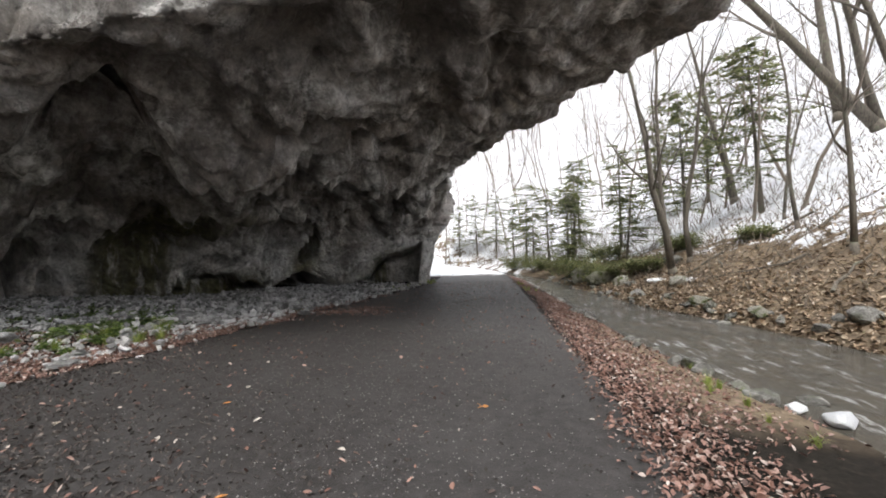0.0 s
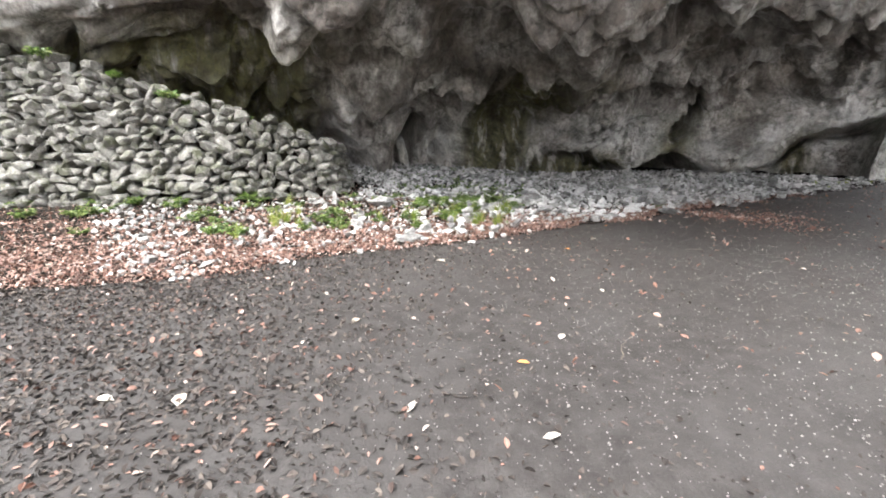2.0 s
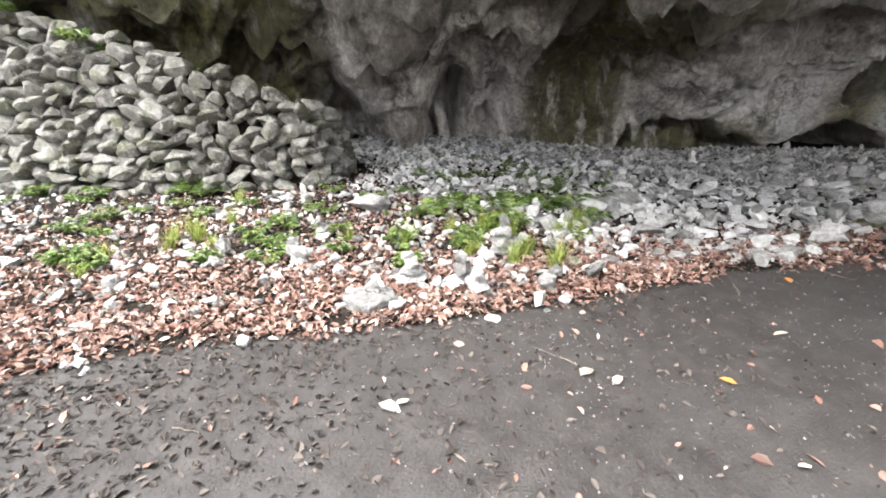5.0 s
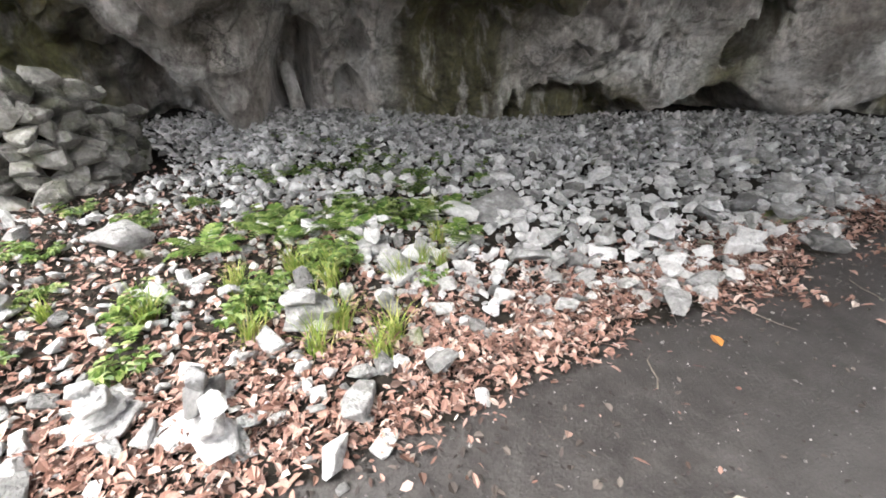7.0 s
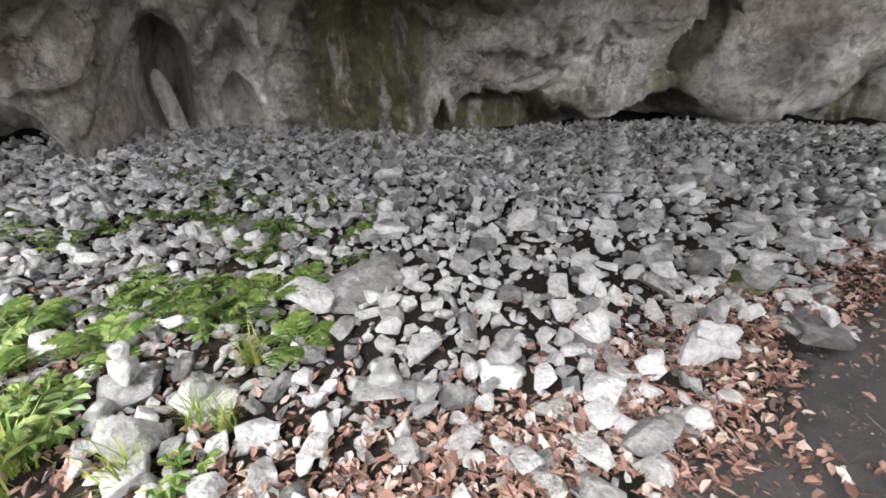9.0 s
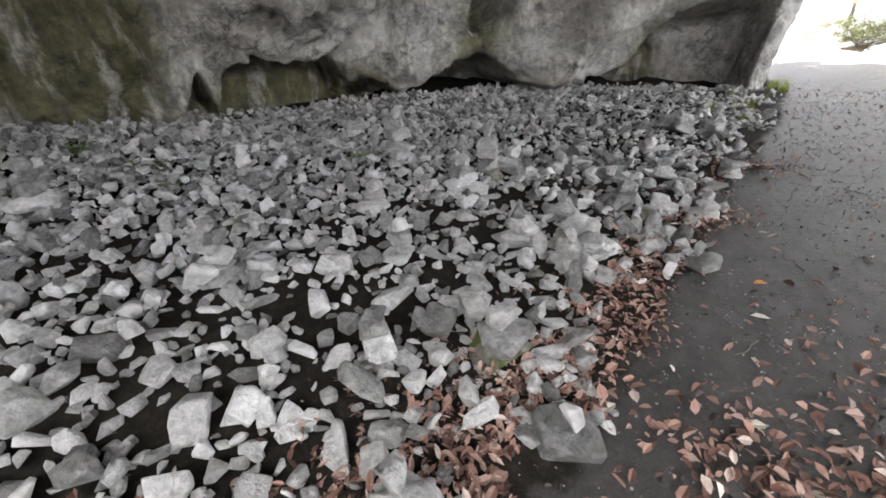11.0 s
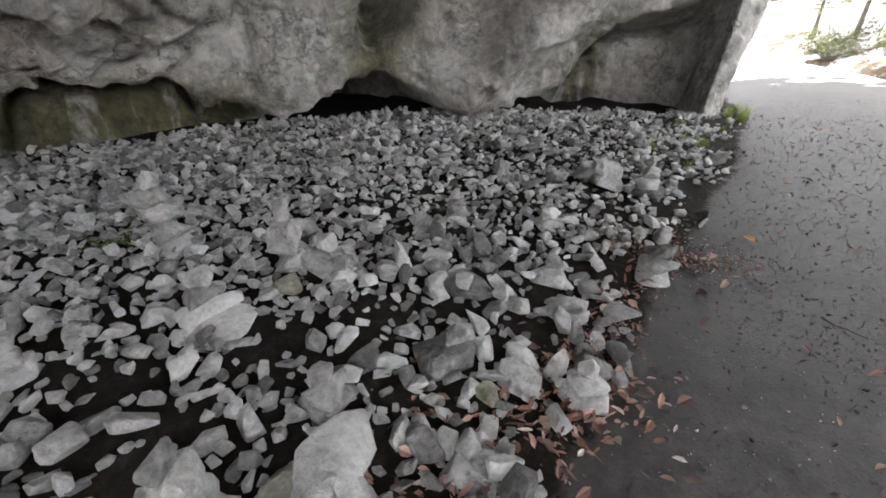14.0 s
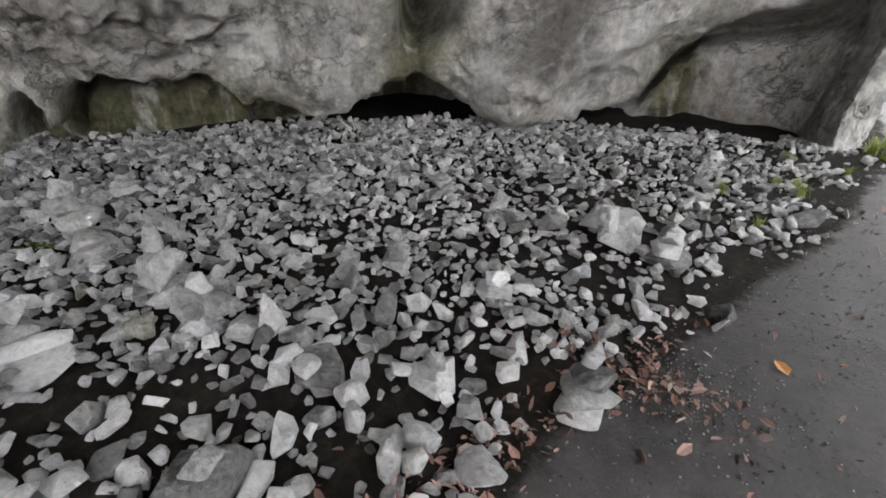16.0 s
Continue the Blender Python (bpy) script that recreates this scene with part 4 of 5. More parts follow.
def scatter_leaves():
    rng = np.random.RandomState(12)
    bank, road, far = Pile(), Pile(), Pile()
    n = 44000
    y = rng.uniform(-2.8, 14.8, n)
    wide = np.interp(y, [-2, 1, 3, 6, 9, 11, 13, 14.5], [2.6, 2.2, 1.4, 1.0, 0.75, 0.55, 0.3, 0.15])
    thin = np.interp(y, [-2, 2, 8, 9.5, 11, 12.5, 14.5], [1, 1, 1, 0.75, 0.3, 0.13, 0.05])
    d = rng.normal(0.4 * wide, 0.4 * wide)
    x = edge_left(y) - d
    flat = np.stack([x, y, 0 * x], 1)
    keep = (rng.rand(n) < thin) & (d > 0.02 - 0.22 * rng.rand(n) ** 2 + 0.25 * gnoise(flat / 0.7)) & (gnoise(flat / 0.45 + 2) > -0.35)
    m = keep.sum()
    drop_leaves(bank, rng, x[keep], y[keep], 0.02 + 0.085 * rng.beta(1.4, 3.2, m), 0.006 + 0.03 * rng.rand(m), (0.1, 0.33), 0.42)
    # thinner litter further up the bank
    n = 30000
    y = rng.uniform(-2, 9, n)
    d = rng.uniform(0, 6, n)
    x = edge_left(y) - d
    keep = rng.rand(n) < sstep(6.5, 2.0, d) * sstep(9, 6, y)
    m = keep.sum()
    drop_leaves(bank, rng, x[keep], y[keep], rng.uniform(0.03, 0.075, m), 0.006 + 0.02 * rng.rand(m))
    for cx, cy, sx, sy, n in ((-1.6, 8.75, 0.15, 0.1, 70), (-0.75, 10.0, 0.34, 0.2, 380), (-0.1, 10.6, 0.35, 0.3, 300), (0.3, 9.7, 0.4, 0.3, 160), (-0.9, 12.55, 0.2, 0.15, 120), (-0.55, 14.1, 0.25, 0.1, 140), (-1.6, 11.9, 0.25, 0.3, 50)):
        drop_leaves(bank, rng, rng.normal(cx, sx, n), rng.normal(cy, sy, n), rng.uniform(0.03, 0.08, n), 0.006 + 0.02 * rng.rand(n))
    n = 30000
    y = rng.uniform(-1.5, 26, n)
    x = np.minimum(edge_right(y) + np.abs(rng.normal(0, 0.8, n)) - 0.35 * rng.rand(n) ** 3, stream_left(y) - 0.05)
    keep = rng.rand(n) < np.maximum(sstep(1.2, 0.8, x - edge_right(y)), sstep(1.8, 3.2, y))
    x, y = x[keep], y[keep]
    n = len(x)
    drop_leaves(bank, rng, x, y, rng.uniform(0.025, 0.075, n), 0.005 + 0.02 * rng.rand(n))
    n = 14000
    y = rng.uniform(2, 20, n)
    x = stream_right(y) + rng.exponential(2.4, n) + 0.1
    drop_leaves(far, rng, x, y, rng.uniform(0.06, 0.15, n), 0.005 + 0.05 * rng.rand(n))
    n = 2600
    y = rng.uniform(-1.5, 20, n)
    e = edge_left(y)
    x = np.where((y < 3) & (rng.rand(n) < 0.75), e + rng.exponential(1.5, n), rng.uniform(e, 5.0))
    drop_leaves(road, rng, x, y, rng.choice([0.02, 0.03, 0.045, 0.07], n) * rng.uniform(0.8, 1.2, n), 0.004)
    n = 700
    drop_leaves(road, rng, rng.normal(-1.2, 1.8, n), rng.normal(0.7, 1.0, n), rng.uniform(0.02, 0.07, n), 0.004)
    for name, p, label in (("leaf_litter", bank, "drift of brown and pinkish dead leaves along the road edge"), ("leaf_litter", far, "brown leaf litter on the slope beyond the stream"), ("scattered_leaves", road, "thin scatter of brown dead leaves on the gravel road")):
        tagged(new(name, p.mesh(name, FARLITTER if p is far else LITTER)), label, "dead leaves", kind="stuff")
    crumbs = Pile()
    n = 24000
    y = rng.uniform(-1.5, 20, n)
    x = rng.uniform(edge_left(y) - 0.3, 4.8)
    near_left = rng.rand(n) < 0.5
    y = np.where(near_left, np.minimum(-1.5 + 9.0 * rng.beta(1.1, 2.4, n), 12), y)
    x = np.where(near_left, edge_left(y) + rng.exponential(1.4, n), x)
    drop_leaves(crumbs, rng, x, y, rng.uniform(0.012, 0.055, n) * np.where(near_left, 1.0, 0.6), 0.003, (0.12, 0.4))
    n = 9000
    drop_leaves(crumbs, rng, rng.normal(-1.0, 1.7, n), rng.normal(0.6, 1.0, n), rng.uniform(0.012, 0.06, n), 0.003, (0.1, 0.4))
    tagged(new("bark_crumbs", crumbs.mesh("bark_crumbs", CRUMB)), "dark crumbs of bark and rotted leaf on the road", "debris", kind="stuff")


CRUMB = leaf_material("rotted_leaf_crumbs", [(0.0, (0.015, 0.012, 0.01)), (0.7, (0.045, 0.035, 0.03)), (1.0, (0.12, 0.1, 0.085))], 0.8)
scatter_leaves()


def road_leaf(x, y, length, mat, label, seed, lobed=False):
    rng = np.random.RandomState(seed)
    p = Pile()
    if lobed:
        ring = [(math.cos(a) * length * 0.5 * (0.62 + 0.38 * math.cos(5 * a)), math.sin(a) * length * 0.5 * (0.62 + 0.38 * math.cos(5 * a)), 0.012 * math.sin(3 * a) + 0.012) for a in np.linspace(0, 2 * math.pi, 31)[:-1]]
        p.add([(0, 0, 0.004)] + ring, [[0, k + 1, (k + 1) % 30 + 1] for k in range(30)])
    else:
        p.add(*leaf_shape(rng, length, 0.35))
    ob = new("fallen_leaf", p.mesh("fallen_leaf", mat))
    ob.matrix_basis = pose(x, y, gz(x, y) + 0.012, rng.uniform(-6, 6), rng.uniform(-6, 6), rng.uniform(0, 360))
    tagged(ob, label, "fallen leaf", "leaves on the road")


road_leaf(3.345, 2.86, 0.13, ORANGELEAF, "bright orange maple leaf lying on the gravel road", 1, True)
for n, (lx, ly, ll, pale) in enumerate([(-0.62, 1.0, 0.17, 1), (-0.95, 0.62, 0.15, 1), (1.14, 2.5, 0.1, 1), (0.42, 2.08, 0.11, 1), (-1.0, 2.45, 0.12, 1), (0.07, 4.72, 0.07, 1), (0.44, 3.54, 0.1, 1), (-0.7, 5.57, 0.08, 1), (-1.96, 4.27, 0.1, 1),
                                        (-1.31, 6.72, 0.11, 1), (-1.73, 7.76, 0.12, 0), (-1.66, 5.31, 0.13, 1), (-1.96, 4.2, 0.14, 1), (-1.19, 5.89, 0.09, 0), (-0.75, 11.1, 0.1, 1), (-1.0, 11.78, 0.12, 1), (0.01, 14.64, 0.11, 0), (-1.1, 9.5, 0.11, 1),
                                        (-0.87, 10.25, 0.1, 1), (-0.7, 11.5, 0.09, 0), (0.5, 3.0, 0.1, 0), (2.2, 1.9, 0.08, 1), (1.6, 1.2, 0.1, 0), (-1.44, 10.1, 0.1, 1)]):
    road_leaf(lx, ly, ll, PALELEAF if pale else ORANGELEAF, "bleached pale dead leaf lying on dark gravel" if pale else "curled orange-brown dead leaf lying on dark gravel", 40 + n)


# ---- gravel bits and twigs on the road ----
def scatter_gravel():
    rng = np.random.RandomState(31)
    p = Pile()
    octa, of = np.array([(1, 0, 0), (-1, 0, 0), (0, 1, 0), (0, -1, 0), (0, 0, 1), (0, 0, -1)], float) * 0.5, [[0, 2, 4], [2, 1, 4], [1, 3, 4], [3, 0, 4], [2, 0, 5], [1, 2, 5], [3, 1, 5], [0, 3, 5]]

    def bits(x, y, r):
        n = len(x)
        v = np.einsum("nij,nkj->nki", turns(rng, n, 0.6), octa[None] * (r[:, None] * rng.uniform(0.6, 1.3, (n, 3)))[:, None])
        p.add_many(v + np.stack([x, y, gzs(x, y) + r * 0.12], -1)[:, None], of)

    n = 16000
    y = rng.uniform(-1.2, 22, n)
    bits(rng.uniform(edge_left(y) - 0.2, 5.0), y, rng.choice([0.007, 0.011, 0.016, 0.026], n, p=[.42, .35, .19, .04]))
    for cx, cy, s, n in ((-0.35, 14.2, 0.22, 700), (-1.95, 5.4, 0.25, 90), (0.3, 13.3, 0.3, 300), (2.5, 7.0, 1.2, 2600), (3.4, 11, 1.3, 2600), (1.5, 3.6, 1.3, 2400), (2.8, 1.6, 1.0, 2000), (-0.6, 11.0, 0.3, 160)):
        bits(rng.normal(cx, s, n), rng.normal(cy, s * 0.8, n), rng.uniform(0.007, 0.018, n))
    tagged(new("road_gravel", p.mesh("road_gravel", GRAVEL)), "pale gravel chips strewn over the dark road", "gravel", kind="stuff")
    for n in range(22):
        y = rng.uniform(0.5, 15)
        x = float(edge_left(y)) + rng.exponential(0.9) + 0.05
        a, l = rng.uniform(0, 6.28), rng.uniform(0.12, 0.4)
        pts = [(x + math.cos(a + 0.3 * math.sin(k)) * l * (k / 4 - 0.5), y + math.sin(a) * l * (k / 4 - 0.5) + rng.normal(0, 0.008), 0) for k in range(5)]
        pts = [(q[0], q[1], gz(q[0], q[1]) + 0.006 + 0.006 * rng.rand()) for q in pts]
        t = Pile()
        t.add(*tube(pts, [0.005, 0.0045, 0.004, 0.003, 0.002], 5))
        tagged(new("twig", t.mesh("twig", BARK)), "thin dry brown twig lying on the gravel road", "twig", "twigs on the road")


scatter_gravel()


# ---- ferns, weeds and grass on the bank ----
def frond_mesh(rng, length, name="frond"):
    p = Pile()
    n = 13
    pts = [(0, length * t * (1 - 0.12 * t), length * (0.85 * t - 0.75 * t * t)) for t in np.linspace(0, 1, n)]
    p.add(*tube(pts, np.linspace(0.0035, 0.001, n), 3))
    for k in range(2, n):
        t = k / (n - 1)
        w = length * 0.27 * math.sin(math.pi * min(1, t * 0.85 + 0.12)) + 0.006
        c = np.array(pts[k])
        for s in (-1, 1):
            tip = c + (s * w, w * 0.4, -0.12 * w + rng.normal(0, 0.004))
            a, b = c + (0, -length * 0.028, 0), c + (0, length * 0.03, 0)
            m1, m2 = (a + tip) / 2 + (0, -0.012, 0.006), (b + tip) / 2 + (0, 0.012, 0.006)
            p.add([a, m1, tip, m2, b], [[0, 1, 2, 3, 4]])
    return p.mesh(name, GREEN)


def make_fern(seed):
    rng = np.random.RandomState(seed)
    root = tagged(new("fern"), "fresh green fern with arching feathery fronds among stones", "fern", "ferns on the bank")
    n = rng.randint(6, 9)
    meshes = [frond_mesh(rng, rng.uniform(0.26, 0.36)) for _ in range(3)]
    for k in range(n):
        part("frond", meshes[k % 3], root, m=pose(0, 0, 0, rng.uniform(-8, 22), rng.uniform(-12, 12), 360 * k / n + rng.uniform(-20, 20)))
    return root


def make_weed(seed):
    """A broad-leaved herb: several stems with oval leaves."""
    rng = np.random.RandomState(seed)
    root = tagged(new("weed"), "bright green broad-leaved weed growing between stones", "weed", "weeds on the bank")
    stems, leaves = Pile(), Pile()
    for _ in range(9):
        a, h = rng.uniform(0, 6.28), rng.uniform(0.08, 0.22)
        r = rng.uniform(0.04, 0.16)
        pts = [(r * t * math.cos(a), r * t * math.sin(a), h * (t - 0.25 * t * t)) for t in np.linspace(0, 1, 5)]
        stems.add(*tube(pts, [0.003, 0.0028, 0.0025, 0.002, 0.001], 3))
        for k in range(2, 5):
            for s in (-1, 1, 0):
                l = rng.uniform(0.045, 0.085)
                b = a + s * 1.0 + rng.normal(0, 0.3)
                c, dx, dy = np.array(pts[k]), math.cos(b), math.sin(b)
                w = l * 0.27
                q = lambda u, v, z: c + (dx * u - dy * v, dy * u + dx * v, z)
                leaves.add([q(0, 0, 0), q(l * .35, w, .008), q(l * .75, w * .8, .006), q(l, 0, -.012), q(l * .75, -w * .8, .006), q(l * .35, -w, .008)], [[0, 3, 2, 1], [0, 5, 4, 3]])
    tagged(part("stem", stems.mesh("stem", GREEN), root), kind="stuff")
    tagged(part("foliage", leaves.mesh("foliage", GREEN), root), kind="stuff")
    return root


def make_tuft(seed):
    rng = np.random.RandomState(seed)
    p = Pile()
    for _ in range(60):
        a, l, lean = rng.uniform(0, 6.28), rng.uniform(0.14, 0.32), rng.uniform(0.2, 0.9)
        x0, y0 = rng.normal(0, 0.03, 2)
        dx, dy = math.cos(a), math.sin(a)
        vs = []
        for t in (0, 0.4, 0.75, 1.0):
            r, z, w = lean * l * t * t, l * (t - 0.3 * lean * t * t), 0.006 * (1 - t) + 0.0006
            vs += [(x0 + dx * r - dy * w, y0 + dy * r + dx * w, z), (x0 + dx * r + dy * w, y0 + dy * r - dx * w, z)]
        p.add(vs, [[0, 1, 3, 2], [2, 3, 5, 4], [4, 5, 7, 6]])
    return tagged(new("grass_tuft", p.mesh("grass_tuft", TUFT)), "tuft of yellow-green grass blades among dead leaves", "grass tuft", "grass tufts on the bank")


TUFT = leaf_material("yellow_green_grass", [(0.0, (0.12, 0.2, 0.03)), (0.6, (0.25, 0.32, 0.06)), (1.0, (0.42, 0.38, 0.15))], 0.5, 0.35)
VRNG = np.random.RandomState(9)


def plant_all(make, spots, count_seed):
    kinds = [make(count_seed + k) for k in range(3)]
    used = set()
    for n, (x, y, s) in enumerate(spots):
        m = Matrix.Translation((x, y, gz(x, y))) @ pose(0, 0, 0, VRNG.uniform(-8, 8), VRNG.uniform(-8, 8), VRNG.uniform(0, 360))
        k = n % 3
        ob = kinds[k] if k not in used else copy_thing(kinds[k], m)
        used.add(k)
        ob.matrix_basis = m @ Matrix.Diagonal((s, s, s, 1))


def near(cx, cy, sx, sy, n, lo, hi):
    return [(VRNG.normal(cx, sx), VRNG.normal(cy, sy), VRNG.uniform(lo, hi)) for _ in range(n)]


ferns = near(-4.8, 7.4, 0.55, 0.6, 7, 0.8, 1.2) + near(-5.1, 8.3, 0.35, 0.35, 6, 0.6, 1.0) + near(-4.75, 6.7, 0.3, 0.3, 5, 0.9, 1.3) + near(-8.4, 2.4, 0.25, 0.5, 4, 0.9, 1.3) + near(-9.2, 1.0, 0.25, 0.5, 4, 0.9, 1.3) + near(-7.4, 3.3, 0.15, 0.3, 3, 0.9, 1.2) + near(-10.3, -0.7, 0.3, 0.5, 3, 0.8, 1.2) + [(-5.2, 9.15, 0.6), (-4.16, 5.24, 0.8), (-5.83, 11.02, 0.5), (-5.5, 10.9, 0.5), (-7.9, 8.2, 0.8), (-7.2, 6.8, 0.8)]
weeds = near(-4.4, 6.3, 0.5, 0.6, 10, 0.8, 1.3) + near(-5.6, 6.4, 0.7, 0.8, 12, 0.7, 1.2) + near(-5.4, 4.4, 0.7, 0.8, 14, 0.7, 1.2) + near(-6.2, 3.0, 0.8, 0.8, 12, 0.8, 1.3) + near(-8.6, 1.6, 0.35, 1.2, 16, 0.8, 1.4) + near(-6.9, 7.6, 0.8, 0.7, 10, 0.7, 1.1) + near(-8.2, 10.4, 0.4, 0.6, 6, 0.6, 1.0) + near(-5.0, 8.0, 0.6, 0.5, 10, 0.7, 1.2) + [(-4.41, 12.64, 0.7), (-4.55, 12.5, 0.5), (-6.0, 11.1, 0.8), (-6.4, 11.2, 0.7), (-3.9, 6.4, 1.2), (-3.3, 6.9, 0.7), (-3.7, 5.1, 1.0), (-4.2, 4.6, 0.8), (-1.95, 10.3, 0.5)]
tufts = near(-2.95, 6.25, 0.06, 0.06, 2, 0.9, 1.1) + near(-3.6, 6.4, 0.25, 0.25, 5, 0.8, 1.1) + near(-4.1, 5.6, 0.4, 0.5, 8, 0.7, 1.0) + near(-4.1, 7.2, 0.4, 0.5, 4, 0.7, 1.0) + near(-5.6, 3.2, 0.6, 0.6, 10, 0.7, 1.1) + near(0.7, 19.8, 0.12, 0.2, 7, 0.55, 0.9) + near(5.0, 16.5, 0.2, 1.0, 16, 0.4, 0.7) + near(6.3, 4.0, 0.25, 0.5, 10, 0.35, 0.6) + near(-0.5, 17.8, 0.5, 0.5, 6, 0.4, 0.7)
plant_all(make_fern, ferns, 300)
plant_all(make_weed, weeds, 320)
plant_all(make_tuft, tufts, 340)


def hanging_plants():
    """Small yellow-green shrubs rooted along the top of the dry-stone wall."""
    kind = None
    for x, y, z, s in ((-8.6, 2.3, 2.62, 1.5), (-8.5, 2.7, 2.5, 1.3), (-8.1, 3.7, 2.15, 1.2), (-9.1, 1.4, 3.05, 1.2), (-8.0, 4.2, 1.95, 0.9), (-9.9, 0.4, 3.45, 1.6), (-10.3, -0.4, 3.6, 1.6)):
        m = Matrix.Translation((x, y, z - 0.12)) @ pose(0, 0, 0, 20, 10, VRNG.uniform(0, 360))
        if kind is None:
            kind = ob = make_weed(777)
            ob.name = "wall_shrub"
            tagged(ob, "yellow-green leafy plant rooted on top of the stone wall", "plant", "plants on the stone wall")
        else:
            ob = copy_thing(kind, m)
        ob.matrix_basis = m @ Matrix.Diagonal((s, s, s, 1))


hanging_plants()


# ---- trees beyond the stream ----
def grow(pile, twigs, start, way, length, radius, level, rng, sides=7, spread=0.8):
    n = 7 if level == 0 else 5
    p, d, pts, rad = np.array(start, float), np.array(way, float) / np.linalg.norm(way), [], []
    for k in range(n):
        pts.append(p.copy())
        rad.append(radius * (1 - 0.75 * k / (n - 1)))
        d = d + rng.normal(0, 0.09 + 0.05 * level, 3) + (0, 0, 0.05)
        d /= np.linalg.norm(d)
        p = p + d * length / (n - 1)
    (pile if level < 2 else twigs).add(*tube(pts, rad, max(3, sides - 2 * level)))
    if level >= 3 or radius < 0.004:
        return
    for _ in range((8, 7, 4)[level]):
        k = rng.randint(2, n)
        side = rng.normal(size=3)
        side[2] = abs(side[2]) * 0.4
        grow(pile, twigs, pts[k], d * 0.5 + side / np.linalg.norm(side) * spread, length * rng.uniform(0.28, 0.5), rad[k] * rng.uniform(0.35, 0.6), level + 1, rng, sides, spread)


def bare_tree(x, y, stems, label, seed):
    """A leafless tree: one or more stems given by lean, height and thickness."""
    rng = np.random.RandomState(seed)
    root = tagged(new("tree"), label, "tree", "bare trees on the far bank")
    root.location = (x, y, gz(x, y))
    trunk, twigs = Pile(), Pile()
    for lx, ly, h, r in stems:
        flare = [(0, 0, -0.25), (lx * 0.05, ly * 0.05, 0.25)]
        trunk.add(*tube(flare, [r * 1.5, r], 8))
        grow(trunk, twigs, (lx * 0.05, ly * 0.05, 0.2), (lx, ly, h), math.sqrt(h * h + lx * lx + ly * ly), r, 0, rng, 8)
    part("trunk", trunk.mesh("trunk", BARK, True), root)
    tagged(part("crown", twigs.mesh("crown", TWIGGY), root, "fine pale winter twigs"), kind="stuff")
    return root


bare_tree(10.45, 15.3, [(-2.6, -0.5, 8.5, 0.14), (-1.2, 0.3, 9, 0.11)], "twin-stemmed grey tree leaning over the stream, leafless", 1)
bare_tree(11.3, 15.9, [(-0.3, 0.2, 8, 0.11)], "slim straight dark tree with short bare branches", 2)
bare_tree(17.0, 23.1, [(-2.6, 0.2, 9, 0.2)], "leaning leafless tree rising from the snow", 3)
bare_tree(20.7, 18.7, [(-8.5, 0.5, 12, 0.27), (-3.0, 1.5, 13, 0.2)], "thick forked old tree leaning far over the slope", 4)
bare_tree(12.5, 10.0, [(-0.3, 0.1, 6.5, 0.08)], "thin young tree trunk on the leafy bank", 5)
bare_tree(13.5, 13.4, [(-0.4, 0.1, 7, 0.07)], "thin sapling with bare twigs in patchy snow", 6)
bare_tree(14.8, 16.0, [(-0.2, 0.3, 6.5, 0.06)], "slender bare sapling on the snowy slope", 7)
bare_tree(21.5, 22.0, [(-1.0, 0.2, 13, 0.25)], "tall grey leafless tree on the snowy slope", 8)
bare_tree(16.5, 12.5, [(-2.2, 0.3, 9, 0.15)], "arching bare tree above the leafy bank", 9)


def conifer(x, y, h, seed, label):
    rng = np.random.RandomState(seed)
    root = tagged(new("conifer"), label, "conifer", "evergreens on the far bank")
    root.location = (x, y, gz(x, y))
    trunk, crown = Pile(), Pile()
    bendx = rng.normal(0, 0.03, 2)
    pts = [(bendx[0] * h * t, bendx[1] * h * t, h * t - 0.2) for t in np.linspace(0, 1, 8)]
    trunk.add(*tube(pts, np.linspace(0.016 * h, 0.004, 8), 7))
    for _ in range(int(12 * h)):
        t = rng.uniform(0.22, 0.98)
        a = rng.uniform(0, 6.28)
        l = h * 0.36 * (1 - t) ** 0.25 * rng.uniform(0.2, 1.0) ** 1.6 + 0.15
        tip = rng.normal(0.1, 0.22)
        base = np.array([bendx[0] * h * t, bendx[1] * h * t, h * t - 0.2])
        d = np.array([math.cos(a), math.sin(a), 0])
        side = np.array([-d[1], d[0], 0])
        bp = [base + d * l * k / 4 + (0, 0, -0.14 * l * (k / 4) ** 2 + tip * l * k / 4) for k in range(5)]
        trunk.add(*tube(bp, np.linspace(0.012, 0.003, 5), 3))
        n = int(20 + 34 * l)
        k = rng.uniform(0.2, 1, n)[:, None]
        c = base + d * l * k + np.array((0, 0, 1)) * (-0.14 * l * k * k + tip * l * k) + side * rng.normal(0, 0.2 * l, (n, 1)) * (1.2 - k)
        u = d * rng.uniform(0.3, 1, (n, 1)) + side * rng.normal(0, 0.8, (n, 1))
        u *= rng.uniform(0.1, 0.24, (n, 1)) / np.linalg.norm(u, axis=1)[:, None]
        w = np.cross(u, (0, 0, 1)) * 0.3
        crown.add_many(np.stack([c - w * 0.4, c + u * 0.5 - w, c + u - np.array((0, 0, 0.06)) * rng.rand(n, 1), c + u * 0.5 + w], 1), [[0, 1, 2, 3]])
    part("trunk", trunk.mesh("trunk", BARK, True), root)
    part("crown", crown.mesh("crown", DARKGREEN), root, "sparse drooping evergreen sprays")


